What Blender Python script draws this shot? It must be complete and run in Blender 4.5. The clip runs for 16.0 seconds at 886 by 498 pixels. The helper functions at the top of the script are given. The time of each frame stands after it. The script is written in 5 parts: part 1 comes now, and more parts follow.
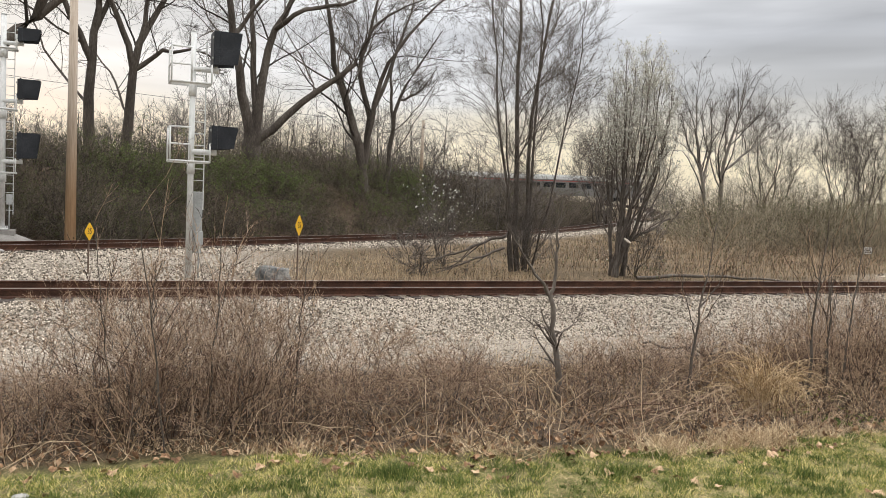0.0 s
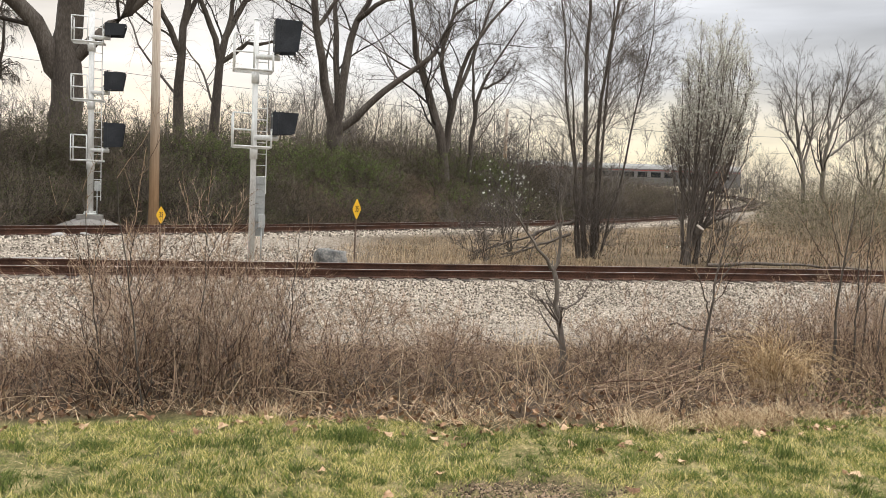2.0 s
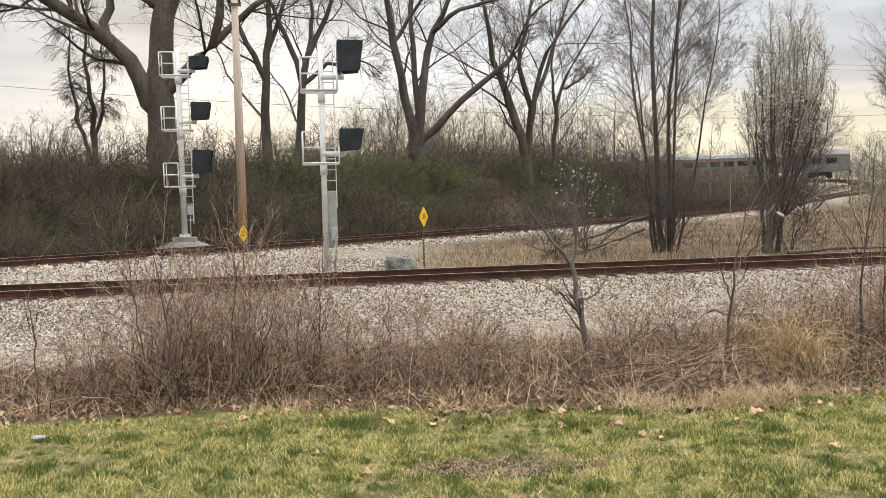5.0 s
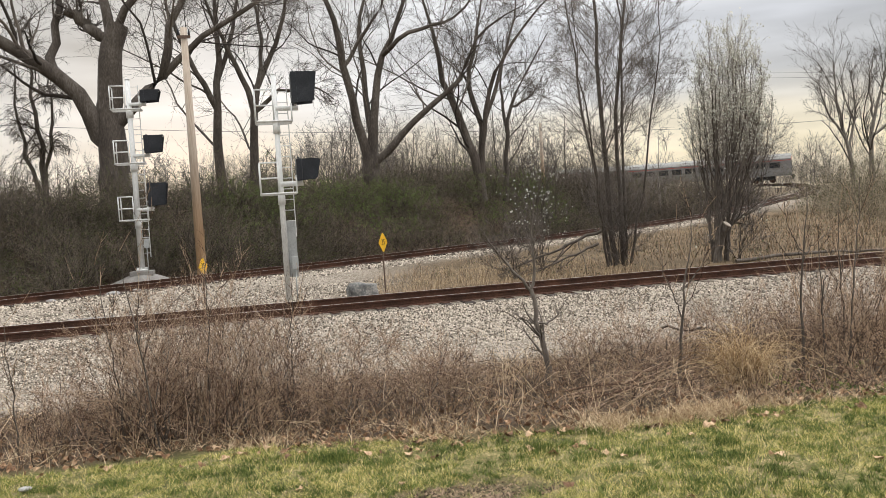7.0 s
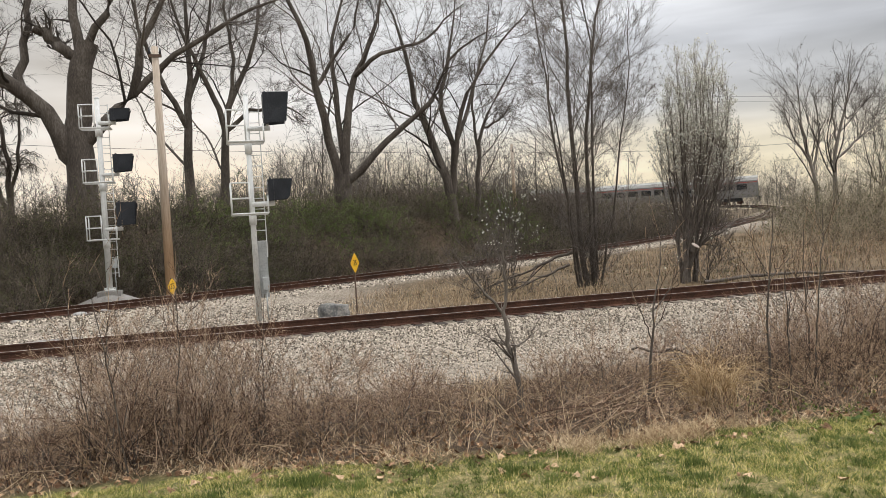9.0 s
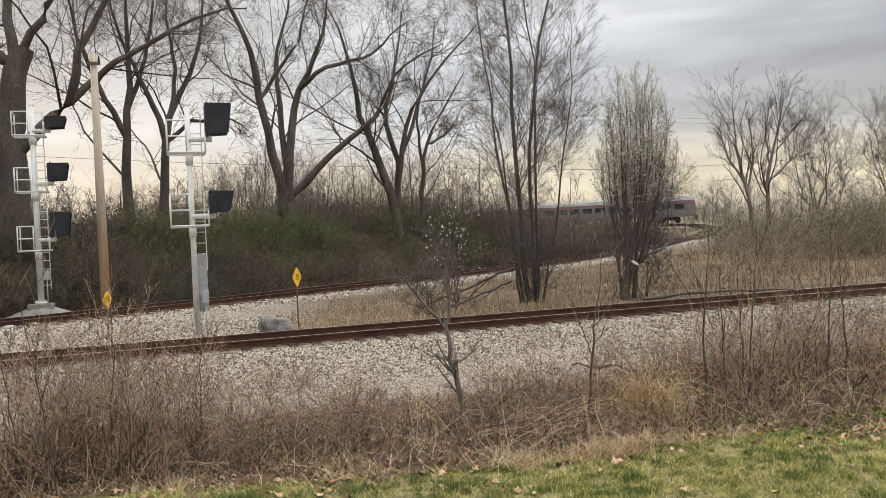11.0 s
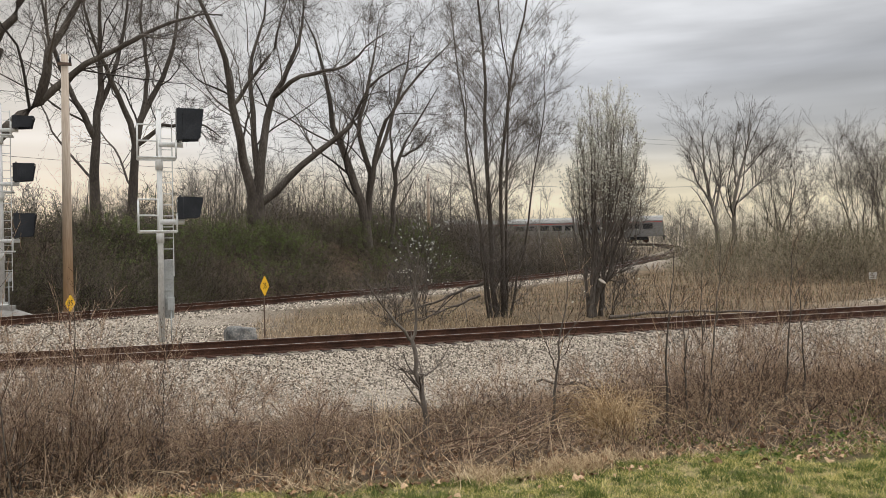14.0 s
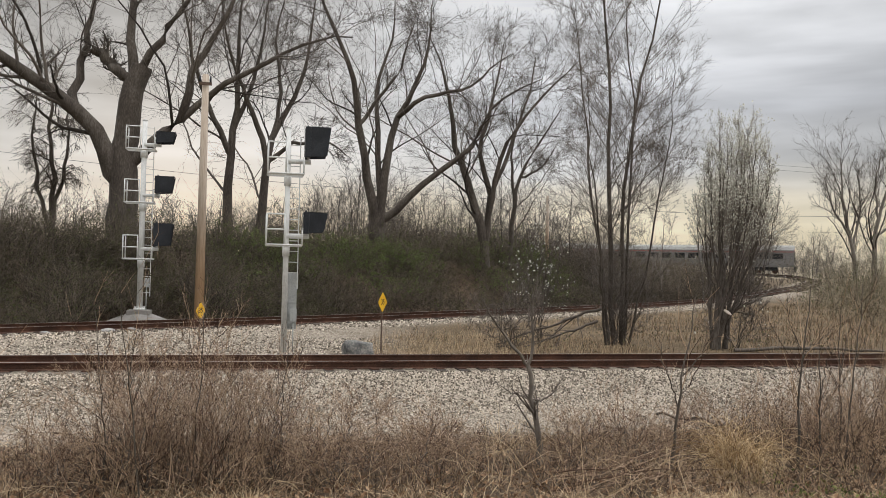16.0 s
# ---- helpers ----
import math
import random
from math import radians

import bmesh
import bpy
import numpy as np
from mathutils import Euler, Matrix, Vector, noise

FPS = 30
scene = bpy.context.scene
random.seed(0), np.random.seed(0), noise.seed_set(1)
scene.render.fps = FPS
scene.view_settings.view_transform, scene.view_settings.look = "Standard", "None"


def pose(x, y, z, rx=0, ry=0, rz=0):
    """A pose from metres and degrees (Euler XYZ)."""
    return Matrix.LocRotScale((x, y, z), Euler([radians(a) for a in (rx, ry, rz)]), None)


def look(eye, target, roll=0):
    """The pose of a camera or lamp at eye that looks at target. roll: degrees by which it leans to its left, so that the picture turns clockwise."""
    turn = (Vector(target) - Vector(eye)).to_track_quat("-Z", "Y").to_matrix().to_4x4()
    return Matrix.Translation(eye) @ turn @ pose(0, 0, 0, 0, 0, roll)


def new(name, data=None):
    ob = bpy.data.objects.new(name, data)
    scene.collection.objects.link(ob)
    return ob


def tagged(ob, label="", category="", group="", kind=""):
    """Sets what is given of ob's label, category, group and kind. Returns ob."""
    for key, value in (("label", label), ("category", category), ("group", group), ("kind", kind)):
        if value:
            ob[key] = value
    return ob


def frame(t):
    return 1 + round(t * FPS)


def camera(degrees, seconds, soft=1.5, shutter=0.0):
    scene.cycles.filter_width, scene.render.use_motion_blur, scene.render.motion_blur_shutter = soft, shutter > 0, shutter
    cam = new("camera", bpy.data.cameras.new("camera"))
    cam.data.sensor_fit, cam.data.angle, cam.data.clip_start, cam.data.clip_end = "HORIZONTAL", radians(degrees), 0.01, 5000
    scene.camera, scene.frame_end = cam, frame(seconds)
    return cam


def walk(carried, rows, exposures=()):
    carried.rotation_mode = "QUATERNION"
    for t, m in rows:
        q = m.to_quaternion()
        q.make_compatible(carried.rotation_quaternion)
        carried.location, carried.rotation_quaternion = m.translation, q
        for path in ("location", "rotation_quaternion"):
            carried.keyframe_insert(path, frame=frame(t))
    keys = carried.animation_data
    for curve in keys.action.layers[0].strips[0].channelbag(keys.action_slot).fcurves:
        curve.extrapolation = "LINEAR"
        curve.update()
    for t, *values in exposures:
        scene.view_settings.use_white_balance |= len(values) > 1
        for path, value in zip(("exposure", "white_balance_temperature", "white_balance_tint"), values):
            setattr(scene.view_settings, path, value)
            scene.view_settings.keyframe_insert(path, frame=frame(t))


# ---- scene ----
cam = camera(56.6, 16.0, soft=0.7)
PATH = [
    (0, (2.954, 1.393, 2.024), (3.757, 3.221, 1.908), 2.5),
    (0.5, (3.261, 1.318, 1.955), (3.995, 3.175, 1.828), 2.6),
    (1, (3.531, 1.187, 1.925), (4.199, 3.067, 1.788), 2.4),
    (1.5, (3.738, 1.052, 1.911), (4.353, 2.949, 1.768), 2.4),
    (2, (3.971, 1.034, 1.866), (4.553, 2.941, 1.72), 2.4),
    (2.5, (4.202, 0.967, 1.844), (4.764, 2.88, 1.683), 2.6),
    (3, (4.422, 0.82, 1.817), (4.976, 2.733, 1.627), 2.7),
    (3.5, (4.629, 0.782, 1.774), (5.151, 2.701, 1.567), 2.3),
    (4, (4.782, 0.72, 1.741), (5.252, 2.652, 1.533), 2.1),
    (4.2, (4.822, 0.656, 1.735), (5.251, 2.599, 1.537), 1.6),
    (6.3, (4.618, 0.019, 2.062), (4.948, 1.99, 1.995), -3.9),
    (6.5, (4.615, 0.013, 2.056), (4.986, 1.977, 1.978), -3.8),
    (7, (4.615, -0.014, 2.055), (5.061, 1.933, 1.957), -3.6),
    (7.5, (4.61, -0.026, 2.055), (5.099, 1.911, 1.953), -3.5),
    (8, (4.607, -0.041, 2.062), (5.117, 1.89, 1.972), -3.5),
    (10.3, (4.573, -0.063, 2.11), (5.11, 1.863, 2.091), -2.8),
    (10.5, (4.569, -0.07, 2.092), (5.138, 1.847, 2.073), -2.8),
    (11, (4.599, -0.05, 2.088), (5.248, 1.841, 2.063), -2.7),
    (11.5, (4.613, -0.068, 2.088), (5.334, 1.797, 2.059), -2.3),
    (12, (4.61, -0.085, 2.093), (5.387, 1.757, 2.059), -1.9),
    (12.5, (4.61, -0.102, 2.088), (5.423, 1.725, 2.053), -1.7),
    (13, (4.611, -0.089, 2.09), (5.43, 1.736, 2.061), -1.4),
    (13.5, (4.607, -0.092, 2.091), (5.395, 1.746, 2.076), -1.2),
    (14, (4.587, -0.111, 2.104), (5.306, 1.755, 2.108), -1.0),
    (14.5, (4.585, -0.048, 2.117), (5.208, 1.852, 2.143), -0.6),
    (15, (4.579, -0.042, 2.106), (5.132, 1.88, 2.147), -0.2),
    (15.5, (4.585, -0.053, 2.108), (5.081, 1.883, 2.163), 0.5),
    (16, (4.587, -0.016, 2.115), (5.035, 1.933, 2.169), 1.2),
]
walk(cam, [(t, look(eye, target, roll)) for t, eye, target, roll in PATH],
     exposures=[(0, -0.06), (1.5, 0.04), (4, 0.1), (7, -0.07), (12, -0.25), (16, -0.36)])


# ---- world and light ----
def node(nt, kind, **sets):
    n = nt.nodes.new(kind)
    for k, v in sets.items():
        if k in n.inputs:
            n.inputs[k].default_value = v
    return n


world = bpy.data.worlds.new("overcast_sky")
scene.world = world
world.use_nodes = True
nt = world.node_tree
nt.nodes.clear()
w_out = nt.nodes.new("ShaderNodeOutputWorld")
w_bg = nt.nodes.new("ShaderNodeBackground")
w_sky = nt.nodes.new("ShaderNodeTexSky")
w_sky.sky_type, w_sky.sun_disc = "NISHITA", False
w_sky.sun_elevation, w_sky.sun_rotation = radians(9), radians(-5)
w_co = nt.nodes.new("ShaderNodeTexCoord")
w_sep = nt.nodes.new("ShaderNodeSeparateXYZ")
nt.links.new(w_co.outputs["Generated"], w_sep.inputs[0])
w_map = nt.nodes.new("ShaderNodeMapping")
w_map.inputs["Scale"].default_value = (1.0, 1.0, 5.0)
nt.links.new(w_co.outputs["Generated"], w_map.inputs[0])
w_noise = node(nt, "ShaderNodeTexNoise", Scale=2.4, Detail=6.0, Roughness=0.47, Distortion=0.35)
nt.links.new(w_map.outputs[0], w_noise.inputs["Vector"])
w_band = nt.nodes.new("ShaderNodeValToRGB")          # colour by height over the horizon
for pos, col in ((0.0, (0.54, 0.475, 0.37)), (0.05, (0.86, 0.775, 0.60)), (0.08, (0.82, 0.755, 0.635)), (0.115, (0.64, 0.642, 0.65)), (0.19, (0.60, 0.613, 0.648)),
                 (0.27, (0.71, 0.72, 0.745)), (0.40, (0.82, 0.825, 0.845)), (1.0, (0.66, 0.60, 0.52))):
    e = w_band.color_ramp.elements.new(pos)
    e.color = (*col, 1)
w_band.color_ramp.elements.remove(w_band.color_ramp.elements[0])
w_band.color_ramp.elements.remove(w_band.color_ramp.elements[-1])
w_warp = nt.nodes.new("ShaderNodeMath")                # ragged cloud edges
w_warp.operation = "MULTIPLY_ADD"
w_warp.inputs[1].default_value = 0.09
nt.links.new(w_noise.outputs["Fac"], w_warp.inputs[0])
w_low = nt.nodes.new("ShaderNodeMath")
w_low.operation = "SUBTRACT"
w_low.inputs[1].default_value = 0.045
nt.links.new(w_sep.outputs["Z"], w_low.inputs[0])
nt.links.new(w_low.outputs[0], w_warp.inputs[2])
nt.links.new(w_warp.outputs[0], w_band.inputs[0])
w_cloud = nt.nodes.new("ShaderNodeMapRange")
w_cloud.inputs["From Min"].default_value, w_cloud.inputs["From Max"].default_value = 0.36, 0.64
w_cloud.inputs["To Min"].default_value, w_cloud.inputs["To Max"].default_value = 0.86, 1.38
nt.links.new(w_noise.outputs["Fac"], w_cloud.inputs["Value"])
w_zen = nt.nodes.new("ShaderNodeMapRange")           # an overcast sky is brightest overhead
for k, v in (("From Min", 0.42), ("From Max", 0.85), ("To Min", 1.0), ("To Max", 3.6)):
    w_zen.inputs[k].default_value = v
nt.links.new(w_sep.outputs["Z"], w_zen.inputs["Value"])
w_both = nt.nodes.new("ShaderNodeMath")
w_both.operation = "MULTIPLY"
w_map2 = nt.nodes.new("ShaderNodeMapping")              # long flat streaks of cloud
w_map2.inputs["Scale"].default_value = (1.0, 1.0, 9.0)
w_map2.inputs["Location"].default_value = (3.1, 0.7, 0.4)
nt.links.new(w_co.outputs["Generated"], w_map2.inputs[0])
w_streak = node(nt, "ShaderNodeTexNoise", Scale=1.7, Detail=4.0, Roughness=0.5, Distortion=0.25)
nt.links.new(w_map2.outputs[0], w_streak.inputs["Vector"])
w_st = nt.nodes.new("ShaderNodeMapRange")
for k, v in (("From Min", 0.36), ("From Max", 0.64), ("To Min", 0.84), ("To Max", 1.2)):
    w_st.inputs[k].default_value = v
nt.links.new(w_streak.outputs["Fac"], w_st.inputs["Value"])
w_cs = nt.nodes.new("ShaderNodeMath")
w_cs.operation = "MULTIPLY"
nt.links.new(w_cloud.outputs[0], w_cs.inputs[0])
nt.links.new(w_st.outputs[0], w_cs.inputs[1])
w_side = nt.nodes.new("ShaderNodeMapRange")            # the cloud is thicker towards one side
for k, v in (("From Min", -0.25), ("From Max", 0.5), ("To Min", 0.78), ("To Max", 1.04)):
    w_side.inputs[k].default_value = v
nt.links.new(w_sep.outputs["X"], w_side.inputs["Value"])
w_cs2 = nt.nodes.new("ShaderNodeMath")
w_cs2.operation = "MULTIPLY"
nt.links.new(w_cs.outputs[0], w_cs2.inputs[0])
nt.links.new(w_side.outputs[0], w_cs2.inputs[1])
nt.links.new(w_cs2.outputs[0], w_both.inputs[0])
nt.links.new(w_zen.outputs[0], w_both.inputs[1])
w_mul = nt.nodes.new("ShaderNodeVectorMath")
w_mul.operation = "SCALE"
w_warm = nt.nodes.new("ShaderNodeMapRange")
for k, v in (("From Min", -0.2), ("From Max", 0.32), ("To Min", 0.15), ("To Max", 1.05)):
    w_warm.inputs[k].default_value = v
nt.links.new(w_sep.outputs["X"], w_warm.inputs["Value"])
w_hue = nt.nodes.new("ShaderNodeHueSaturation")
nt.links.new(w_band.outputs[0], w_hue.inputs["Color"])
nt.links.new(w_warm.outputs[0], w_hue.inputs["Saturation"])
nt.links.new(w_hue.outputs[0], w_mul.inputs[0])
nt.links.new(w_both.outputs[0], w_mul.inputs["Scale"])
w_sc = nt.nodes.new("ShaderNodeVectorMath")
w_sc.operation = "SCALE"
w_sc.inputs["Scale"].default_value = 0.006
nt.links.new(w_sky.outputs[0], w_sc.inputs[0])
w_add = nt.nodes.new("ShaderNodeVectorMath")
w_add.operation = "ADD"
nt.links.new(w_mul.outputs[0], w_add.inputs[0])
nt.links.new(w_sc.outputs[0], w_add.inputs[1])
nt.links.new(w_add.outputs[0], w_bg.inputs["Color"])
w_bg.inputs["Strength"].default_value = 1.0
nt.links.new(w_bg.outputs[0], w_out.inputs[0])

sun = new("sun", bpy.data.lights.new("sun", "SUN"))
sun.data.energy, sun.data.angle, sun.data.color = 1.1, radians(25), (1.0, 0.9, 0.76)
sun.matrix_world = look((-6, 60, 45), (4, 10, 0))


# ---- materials ----
def material(name, colors, scale=3.0, rough=0.85, bump=0.2, fine=40.0, island=0.0, metal=0.0, spec=0.3, stretch=(1, 1, 1), rand_object=0.0, translucent=0.0):
    """colors: two or three stops, mixed by noise at two sizes, by the loose piece and by the object."""
    m = bpy.data.materials.new(name)
    m.use_nodes = True
    t = m.node_tree
    b = t.nodes["Principled BSDF"]
    b.inputs["Roughness"].default_value, b.inputs["Metallic"].default_value = rough, metal
    b.inputs["Specular IOR Level"].default_value = spec
    co = t.nodes.new("ShaderNodeTexCoord")
    mp = t.nodes.new("ShaderNodeMapping")
    mp.inputs["Scale"].default_value = stretch
    t.links.new(co.outputs["Object"], mp.inputs[0])
    n1 = node(t, "ShaderNodeTexNoise", Scale=scale, Detail=5.0, Roughness=0.6)
    n2 = node(t, "ShaderNodeTexNoise", Scale=fine, Detail=3.0, Roughness=0.6)
    for n in (n1, n2):
        t.links.new(mp.outputs[0], n.inputs["Vector"])
    mix = t.nodes.new("ShaderNodeMath")
    mix.operation = "MULTIPLY_ADD"
    mix.inputs[1].default_value = 0.45
    t.links.new(n2.outputs["Fac"], mix.inputs[0])
    half = t.nodes.new("ShaderNodeMath")
    half.operation = "MULTIPLY"
    half.inputs[1].default_value = 0.55
    t.links.new(n1.outputs["Fac"], half.inputs[0])
    t.links.new(half.outputs[0], mix.inputs[2])
    last = mix.outputs[0]
    for amount, kind, out in ((island, "ShaderNodeNewGeometry", "Random Per Island"), (rand_object, "ShaderNodeObjectInfo", "Random")):
        if amount:
            g = t.nodes.new(kind)
            ma = t.nodes.new("ShaderNodeMath")
            ma.operation = "MULTIPLY_ADD"
            ma.inputs[1].default_value = amount
            t.links.new(g.outputs[out], ma.inputs[0])
            sub = t.nodes.new("ShaderNodeMath")
            sub.operation = "SUBTRACT"
            sub.inputs[1].default_value = amount / 2
            t.links.new(last, sub.inputs[0])
            t.links.new(sub.outputs[0], ma.inputs[2])
            last = ma.outputs[0]
    ramp = t.nodes.new("ShaderNodeValToRGB")
    e = ramp.color_ramp.elements
    e[0].position, e[1].position = 0.36, 0.64
    e[0].color, e[1].color = (*colors[0], 1), (*colors[-1], 1)
    if len(colors) == 3:
        e.new(0.5).color = (*colors[1], 1)
    t.links.new(last, ramp.inputs[0])
    t.links.new(ramp.outputs[0], b.inputs["Base Color"])
    if bump:
        bp = node(t, "ShaderNodeBump", Strength=bump, Distance=0.02)
        t.links.new(n2.outputs["Fac"], bp.inputs["Height"])
        t.links.new(bp.outputs[0], b.inputs["Normal"])
    if translucent:
        tr = t.nodes.new("ShaderNodeBsdfTranslucent")
        ms = t.nodes.new("ShaderNodeMixShader")
        ms.inputs[0].default_value = translucent
        t.links.new(ramp.outputs[0], tr.inputs["Color"])
        t.links.new(b.outputs[0], ms.inputs[1])
        t.links.new(tr.outputs[0], ms.inputs[2])
        t.links.new(ms.outputs[0], t.nodes["Material Output"].inputs[0])
    return m


M_BARK = material("grey_brown_bark", [(0.045, 0.036, 0.03), (0.085, 0.07, 0.058), (0.16, 0.14, 0.12)], 1.2, 0.9, 0.5, 18, stretch=(1, 1, 0.3))
M_BARKPALE = material("pale_bark", [(0.10, 0.085, 0.07), (0.19, 0.165, 0.14), (0.30, 0.27, 0.235)], 1.0, 0.9, 0.4, 15, stretch=(1, 1, 0.4))
M_BARKMID = material("sapling_bark", [(0.07, 0.058, 0.048), (0.125, 0.105, 0.088), (0.21, 0.18, 0.155)], 1.0, 0.9, 0.4, 15, stretch=(1, 1, 0.4))
M_TWIG = material("twig_bark", [(0.045, 0.037, 0.031), (0.09, 0.075, 0.063), (0.16, 0.135, 0.115)], 1.0, 0.9, 0, 10, island=0.5)
# Distance haze put into the bark colour: paler and greyer than the nearer twigs.
M_FARTWIG = material("haze_paled_far_twigs", [(0.075, 0.064, 0.055), (0.125, 0.108, 0.094), (0.20, 0.175, 0.152)], 0.3, 0.9, 0, 8, island=0.6)
M_CANE = material("dry_cane", [(0.032, 0.018, 0.011), (0.115, 0.068, 0.042), (0.38, 0.265, 0.175)], 1.0, 0.9, 0, 10, island=0.9)
M_REDCANE = material("russet_cane", [(0.095, 0.055, 0.036), (0.24, 0.155, 0.103), (0.42, 0.31, 0.22)], 1.0, 0.9, 0, 10, island=0.6)
M_STRAW = material("dry_straw", [(0.14, 0.092, 0.05), (0.34, 0.248, 0.15), (0.62, 0.485, 0.325)], 1.0, 0.85, 0, 10, island=0.8, translucent=0.25)
M_WEED = material("brown_weeds", [(0.06, 0.044, 0.023), (0.13, 0.092, 0.052), (0.25, 0.18, 0.105)], 0.25, 0.85, 0, 6, island=0.6, translucent=0.2)
M_HAZE = material("hazy_brush_twigs", [(0.08, 0.065, 0.042), (0.17, 0.138, 0.093), (0.29, 0.24, 0.17)], 0.4, 0.9, 0, 6, island=0.6)
M_CLUMP = material("tan_clump_stalks", [(0.30, 0.19, 0.09), (0.52, 0.37, 0.2), (0.70, 0.54, 0.33)], 1.0, 0.85, 0, 10, island=0.7, translucent=0.3)
M_PALESTRAW = material("pale_grass_stalks", [(0.27, 0.185, 0.105), (0.47, 0.35, 0.215), (0.66, 0.53, 0.35)], 1.0, 0.85, 0, 10, island=0.7, translucent=0.3)
M_BANKTWIG = material("dark_bank_twigs", [(0.038, 0.029, 0.022), (0.08, 0.063, 0.047), (0.15, 0.122, 0.092)], 0.3, 0.9, 0, 8, island=0.6)
M_GRASS = material("lawn_blades", [(0.13, 0.165, 0.032), (0.33, 0.335, 0.08), (0.66, 0.56, 0.25)], 1.1, 0.8, 0, 9, island=0.8, translucent=0.3)
M_TUFT = material("dark_tuft_blades", [(0.05, 0.08, 0.018), (0.105, 0.14, 0.033), (0.185, 0.215, 0.058)], 1.0, 0.8, 0, 9, island=0.5, translucent=0.3)
M_DEADLEAF = material("dead_leaf", [(0.12, 0.062, 0.032), (0.29, 0.168, 0.09), (0.46, 0.315, 0.195)], 6.0, 0.8, 0.3, 60, rand_object=0.6, island=0.4)
M_BUDLEAF = material("bank_foliage", [(0.055, 0.044, 0.027), (0.086, 0.078, 0.039), (0.105, 0.122, 0.047)], 0.16, 0.85, 0, 6, island=0.35, translucent=0.3)
M_GREENLEAF = material("young_green_leaf", [(0.065, 0.08, 0.03), (0.11, 0.135, 0.046), (0.16, 0.19, 0.065)], 0.3, 0.8, 0, 6, island=0.4, translucent=0.3)
M_BLOSSOM = material("white_blossom", [(0.60, 0.58, 0.46), (0.75, 0.74, 0.66), (0.82, 0.81, 0.76)], 2.0, 0.8, 0, 10, island=0.6, translucent=0.35)
M_BUD = material("pale_bud", [(0.46, 0.45, 0.37), (0.60, 0.59, 0.51), (0.74, 0.73, 0.66)], 2.0, 0.8, 0, 10, island=0.6, translucent=0.5)
M_STONE = material("ballast_stone", [(0.11, 0.092, 0.072), (0.30, 0.26, 0.21), (0.56, 0.49, 0.405)], 1.2, 0.9, 0.3, 30, island=0.9)
M_RAIL = material("rusty_rail", [(0.028, 0.013, 0.008), (0.06, 0.027, 0.016), (0.115, 0.052, 0.031)], 2.0, 0.8, 0.3, 40, spec=0.3)
M_RAILTOP = material("worn_rail_head", [(0.22, 0.19, 0.17), (0.36, 0.33, 0.31), (0.46, 0.44, 0.42)], 3.0, 0.35, 0.05, 40, metal=0.8)
M_TIE = material("creosoted_tie", [(0.03, 0.022, 0.018), (0.065, 0.05, 0.04), (0.12, 0.095, 0.075)], 2.0, 0.9, 0.5, 25, rand_object=0.4, stretch=(1, 0.25, 1))
M_GALV = material("galvanised_steel", [(0.50, 0.50, 0.485), (0.62, 0.62, 0.605), (0.72, 0.72, 0.705)], 2.0, 0.6, 0.1, 25, metal=0.0, stretch=(1, 1, 0.4))
M_ALU = material("dull_aluminium_panel", [(0.28, 0.29, 0.28), (0.36, 0.37, 0.36), (0.42, 0.43, 0.42)], 2.0, 0.6, 0.1, 25, metal=0.2)
M_BLACK = material("black_signal_paint", [(0.010, 0.011, 0.014), (0.018, 0.02, 0.025), (0.035, 0.038, 0.045)], 2.0, 0.55, 0.1, 25)
M_LENS = material("dark_glass_lens", [(0.02, 0.02, 0.02), (0.03, 0.03, 0.03)], 2.0, 0.1, 0, 25, spec=0.6)
M_CONC = material("weathered_concrete", [(0.12, 0.11, 0.098), (0.20, 0.188, 0.172), (0.28, 0.266, 0.246)], 2.0, 0.9, 0.4, 30)
M_ROCK = material("grey_boulder", [(0.06, 0.062, 0.064), (0.14, 0.138, 0.132), (0.33, 0.305, 0.27)], 3.0, 0.9, 0.6, 20)
M_PALEROCK = material("pale_stone", [(0.20, 0.192, 0.18), (0.30, 0.29, 0.275), (0.40, 0.387, 0.366)], 3.0, 0.9, 0.4, 25)
M_POLE = material("weathered_pole_wood", [(0.30, 0.24, 0.185), (0.44, 0.365, 0.295), (0.55, 0.475, 0.40)], 1.5, 0.9, 0.4, 30, stretch=(1, 1, 0.06))
def stained_low(m, z0, z1, color):
    """Mix a stain into the wood below a height."""
    t = m.node_tree
    b = t.nodes["Principled BSDF"]
    old = b.inputs["Base Color"].links[0].from_socket
    co = t.nodes.new("ShaderNodeTexCoord")
    sp = t.nodes.new("ShaderNodeSeparateXYZ")
    t.links.new(co.outputs["Object"], sp.inputs[0])
    mr = t.nodes.new("ShaderNodeMapRange")
    mr.interpolation_type = "SMOOTHSTEP"
    for k, v in (("From Min", z0), ("From Max", z1), ("To Min", 0.85), ("To Max", 0.0)):
        mr.inputs[k].default_value = v
    t.links.new(sp.outputs["Z"], mr.inputs["Value"])
    mx = t.nodes.new("ShaderNodeMix")
    mx.data_type, mx.blend_type = "RGBA", "MULTIPLY"
    t.links.new(mr.outputs[0], mx.inputs["Factor"])
    t.links.new(old, mx.inputs["A"])
    mx.inputs["B"].default_value = (*color, 1)
    t.links.new(mx.outputs["Result"], b.inputs["Base Color"])


